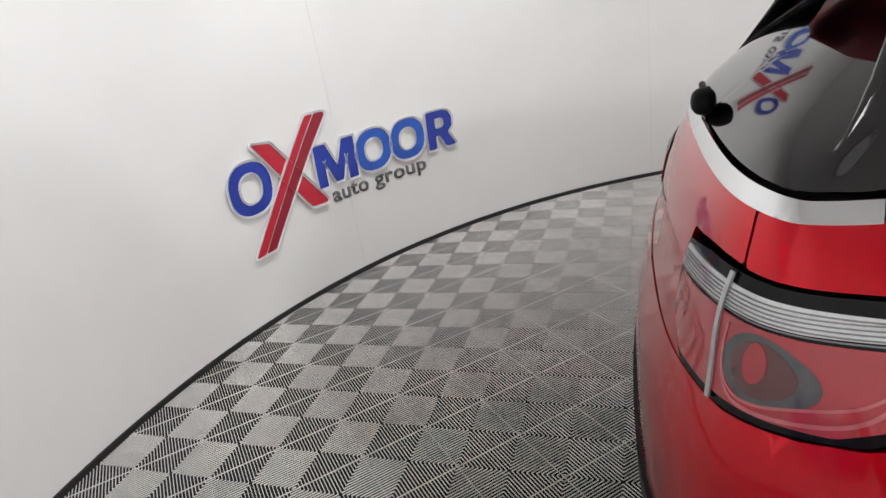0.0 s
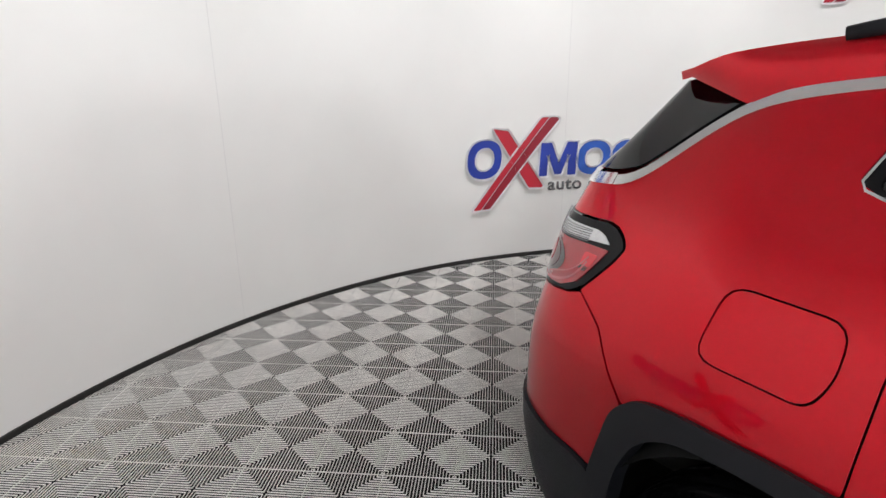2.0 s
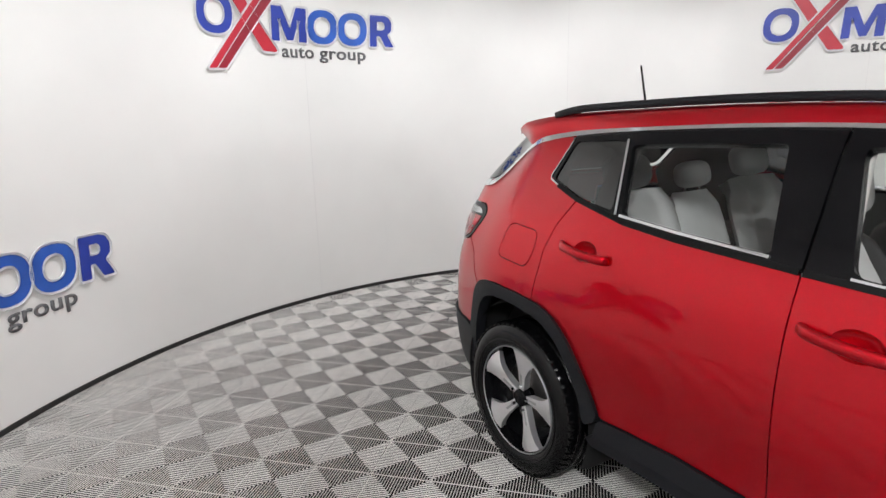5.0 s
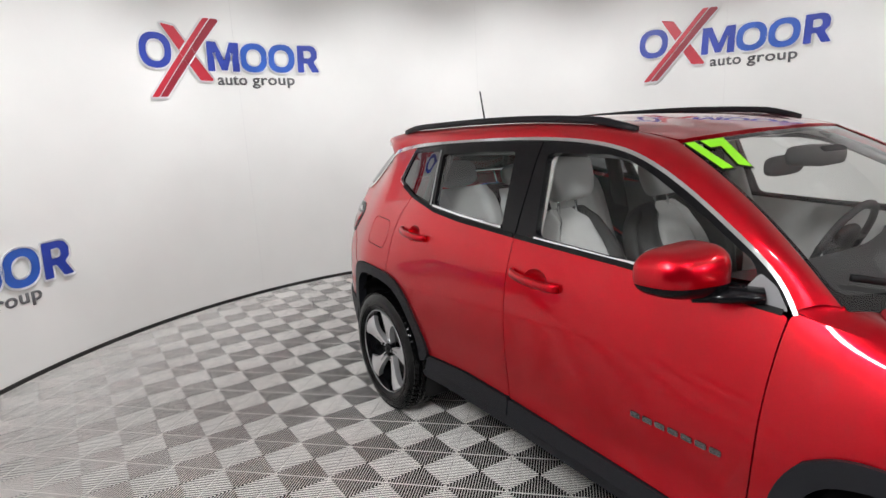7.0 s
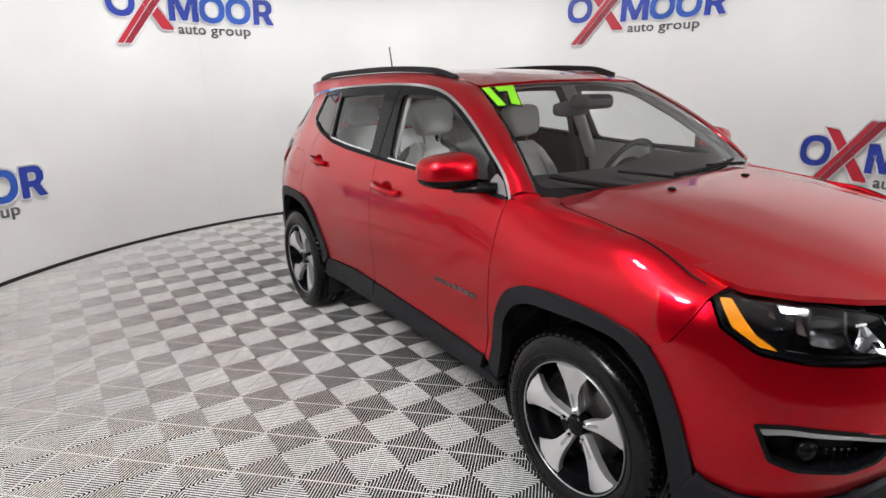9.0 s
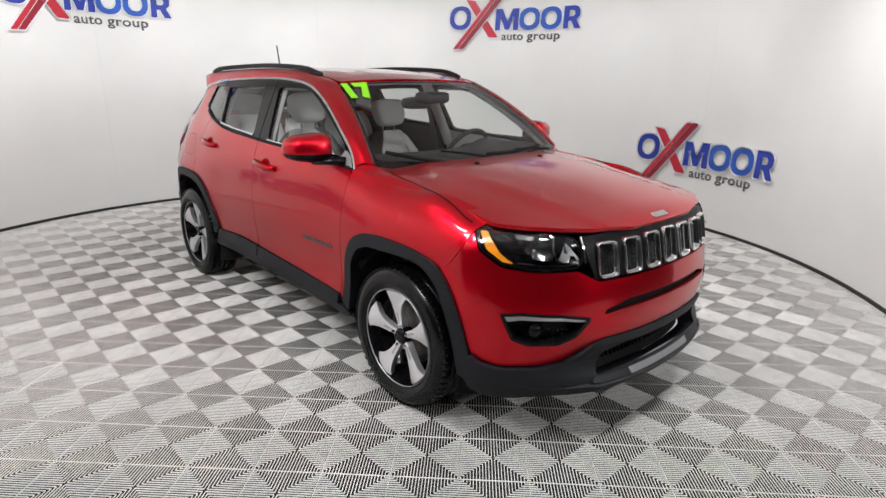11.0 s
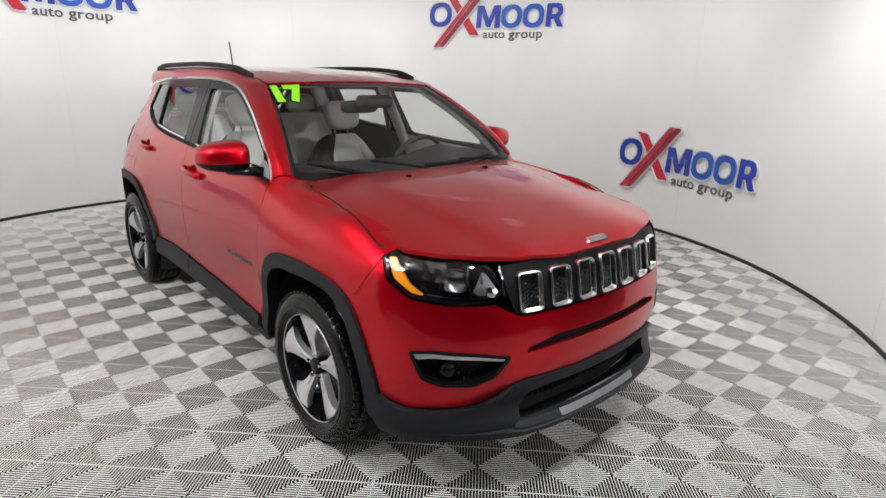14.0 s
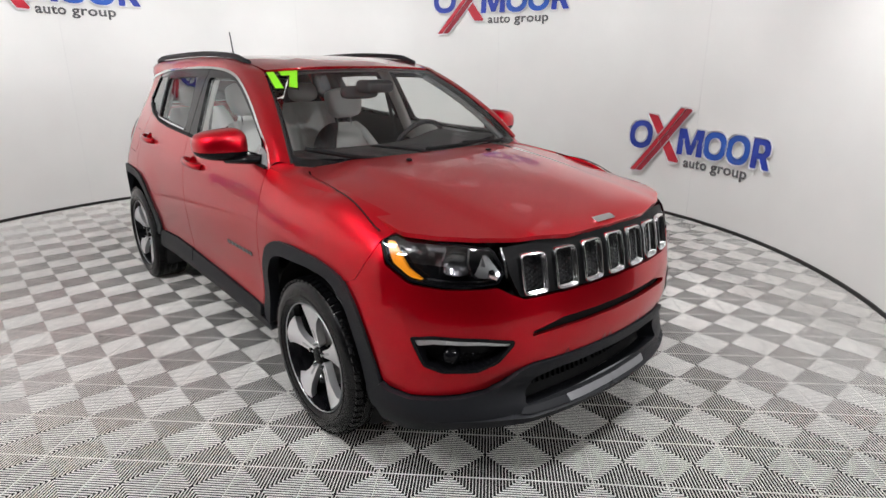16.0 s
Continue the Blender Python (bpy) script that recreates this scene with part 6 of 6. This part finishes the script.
        p0, p1 = skin(at_x(-0.22), 1.45, -0.07), skin(at_x(-0.2), 0.7, -0.09)
        pts = [Vector((p0.x, p0.y * sg, p0.z)).lerp(Vector((p1.x, p1.y * sg, p1.z)), k / 6) for k in range(7)]
        tube(bm, pts, 0.024, 0.002, 8, up=(0, 1, 0))
        part("seat_belt", bm, BELT, car, "grey seat belt")


def shut_line(line, names, mat, label):
    """A thin dark strip along a line of (x, y) on the painted panels named, drawn for a gap's shade."""
    trees = [BVHTree.FromPolygons([v.co[:] for v in o.data.vertices], [p.vertices[:] for p in o.data.polygons]) for o in car.children if o.name.split(".")[0] in names]

    def top(x, y):
        hits = [t.ray_cast(Vector((x, y, 1.4)), Vector((0, 0, -1)))[0] for t in trees]
        z = [h.z for h in hits if h is not None]
        return Vector((x, y, (max(z) if z else 1.0) + 0.0012))
    run = spline2(line, 60)
    for sg in (-1, 1):
        high = [top(x, y * sg).z for x, y in run]
        high = [max(high[max(0, k - 2):k + 3]) for k in range(len(high))]
        high = [sum(high[max(0, k - 4):k + 5]) / len(high[max(0, k - 4):k + 5]) for k in range(len(high))]
        pts = [(x, y * sg) for x, y in run]
        rise = ([x for x, y in run], high)
        sheet("hood_seal", [ribbon(pts, -0.0022, 0.0022)], lambda x, y: Vector((x, y, float(np.interp(x, *rise)))), mat, car, label, step=0.03, depth=0.004)


for _sg in (-1, 1):
    flank_panels(_sg)
    ends(_sg)
    mirror(_sg)
grille()
upper_body()
# black strip on top of the panels, drawing the shade in the hood gap
shut_line([(1.1, 0.7075), (1.16, 0.716), (1.25, 0.72), (1.35, 0.73), (1.5, 0.748), (1.65, 0.764), (1.71, 0.77)], ("hood", "front_fender", "fender_top"), MATT_BLACK, "black strip laid on as the shaded gap between hood and fender")
place_wheels()
cabin()


# ---- floor tiles ----
GRID_X, GRID_Y, HALF = -0.06, -1.02, 0.2
SIDE = HALF * math.sqrt(2)


def tile_mesh():
    """A square tile: four triangular fields of open ribs, each field's ribs square to its outer edge."""
    bm = bmesh.new()
    h = SIDE / 2
    ribs, top, low = 22, 0.0, -0.0043
    pitch, wide = SIDE / ribs, SIDE / ribs * 0.23

    def bar(ax, ay, bx, by, w, sunk=0.0):
        """A slender rib, open underneath."""
        d = Vector((bx - ax, by - ay)).normalized()
        nx, ny = -d.y * w / 2, d.x * w / 2
        ends = []
        for x, y in ((ax, ay), (bx, by)):
            ends.append([bm.verts.new((x + nx * k, y + ny * k, z - sunk)) for k, z in ((-0.9, low), (-1.0, top - 0.0008), (-0.6, top), (0.6, top), (1.0, top - 0.0008), (0.9, low))])
        a, b = ends
        for k in range(6):
            bm.faces.new((a[k], a[(k + 1) % 6], b[(k + 1) % 6], b[k]))
        bm.faces.new(a[::-1])
        bm.faces.new(b)

    for q in range(4):
        c, s = (1, 0, -1, 0)[q], (0, 1, 0, -1)[q]
        for k in range(ribs):
            y = -h + (k + 0.5) * pitch
            x0, x1 = abs(y) + 0.0005, h - 0.0012
            if x1 - x0 > 0.002:
                bar(x0 * c - y * s, x0 * s + y * c, x1 * c - y * s, x1 * s + y * c, wide)
        e = h - 0.0007
        bar(e * c + e * s, e * s - e * c, e * c - e * s, e * s + e * c, 0.0006, 0.0052)
    me = bpy.data.meshes.new("floor_tile")
    bm.to_mesh(me)
    bm.free()
    return me


def lay_tiles():
    root = new("floor")
    me = tile_mesh()
    me.materials.append(TILE)
    co = np.empty(len(me.vertices) * 3)
    me.vertices.foreach_get("co", co)
    co = co.reshape(-1, 3)
    faces = [p.vertices[:] for p in me.polygons]
    spots = []
    for i in range(-26, 40):
        for j in range(-22, 34):
            if (i + j) % 2:
                x, y = GRID_X + HALF * i, GRID_Y + HALF * j
                r, a = math.hypot(x - WALL_X, y - WALL_Y), math.degrees(math.atan2(y - WALL_Y, x - WALL_X))
                if r < WALL_R + 0.2 or (-68 < a < 8 and r < 5.4):
                    spots.append((x, y))
    turn = Matrix.Rotation(radians(45), 4, "Z")
    near = sorted(spots, key=lambda p: abs(p[1] + 1.25) + max(0, abs(p[0] - 0.3) - 2.6))[:300]
    chosen = set(near)
    for x, y in near:
        ob = new("floor_tile", me)
        ob.parent = root
        ob.matrix_basis = Matrix.Translation((x, y, 0)) @ turn
    vs, fs = [], []
    spin = np.array(turn.to_3x3())
    base = co @ spin.T
    n = 0
    for x, y in spots:
        if (x, y) not in chosen:
            vs.append(base + np.array((x, y, 0)))
            fs += [[k + n for k in f] for f in faces]
            n += len(base)
    rest = bpy.data.meshes.new("floor_tile_rest")
    rest.from_pydata(np.concatenate(vs).tolist(), [], fs)
    rest.materials.append(TILE_FAR)
    ob = new("floor_tile_rest", rest)
    ob.parent = root
    tagged(ob, kind="stuff")
    return tagged(root, "grey ribbed plastic snap-together floor tiles", "floor", kind="structure")


lay_tiles()
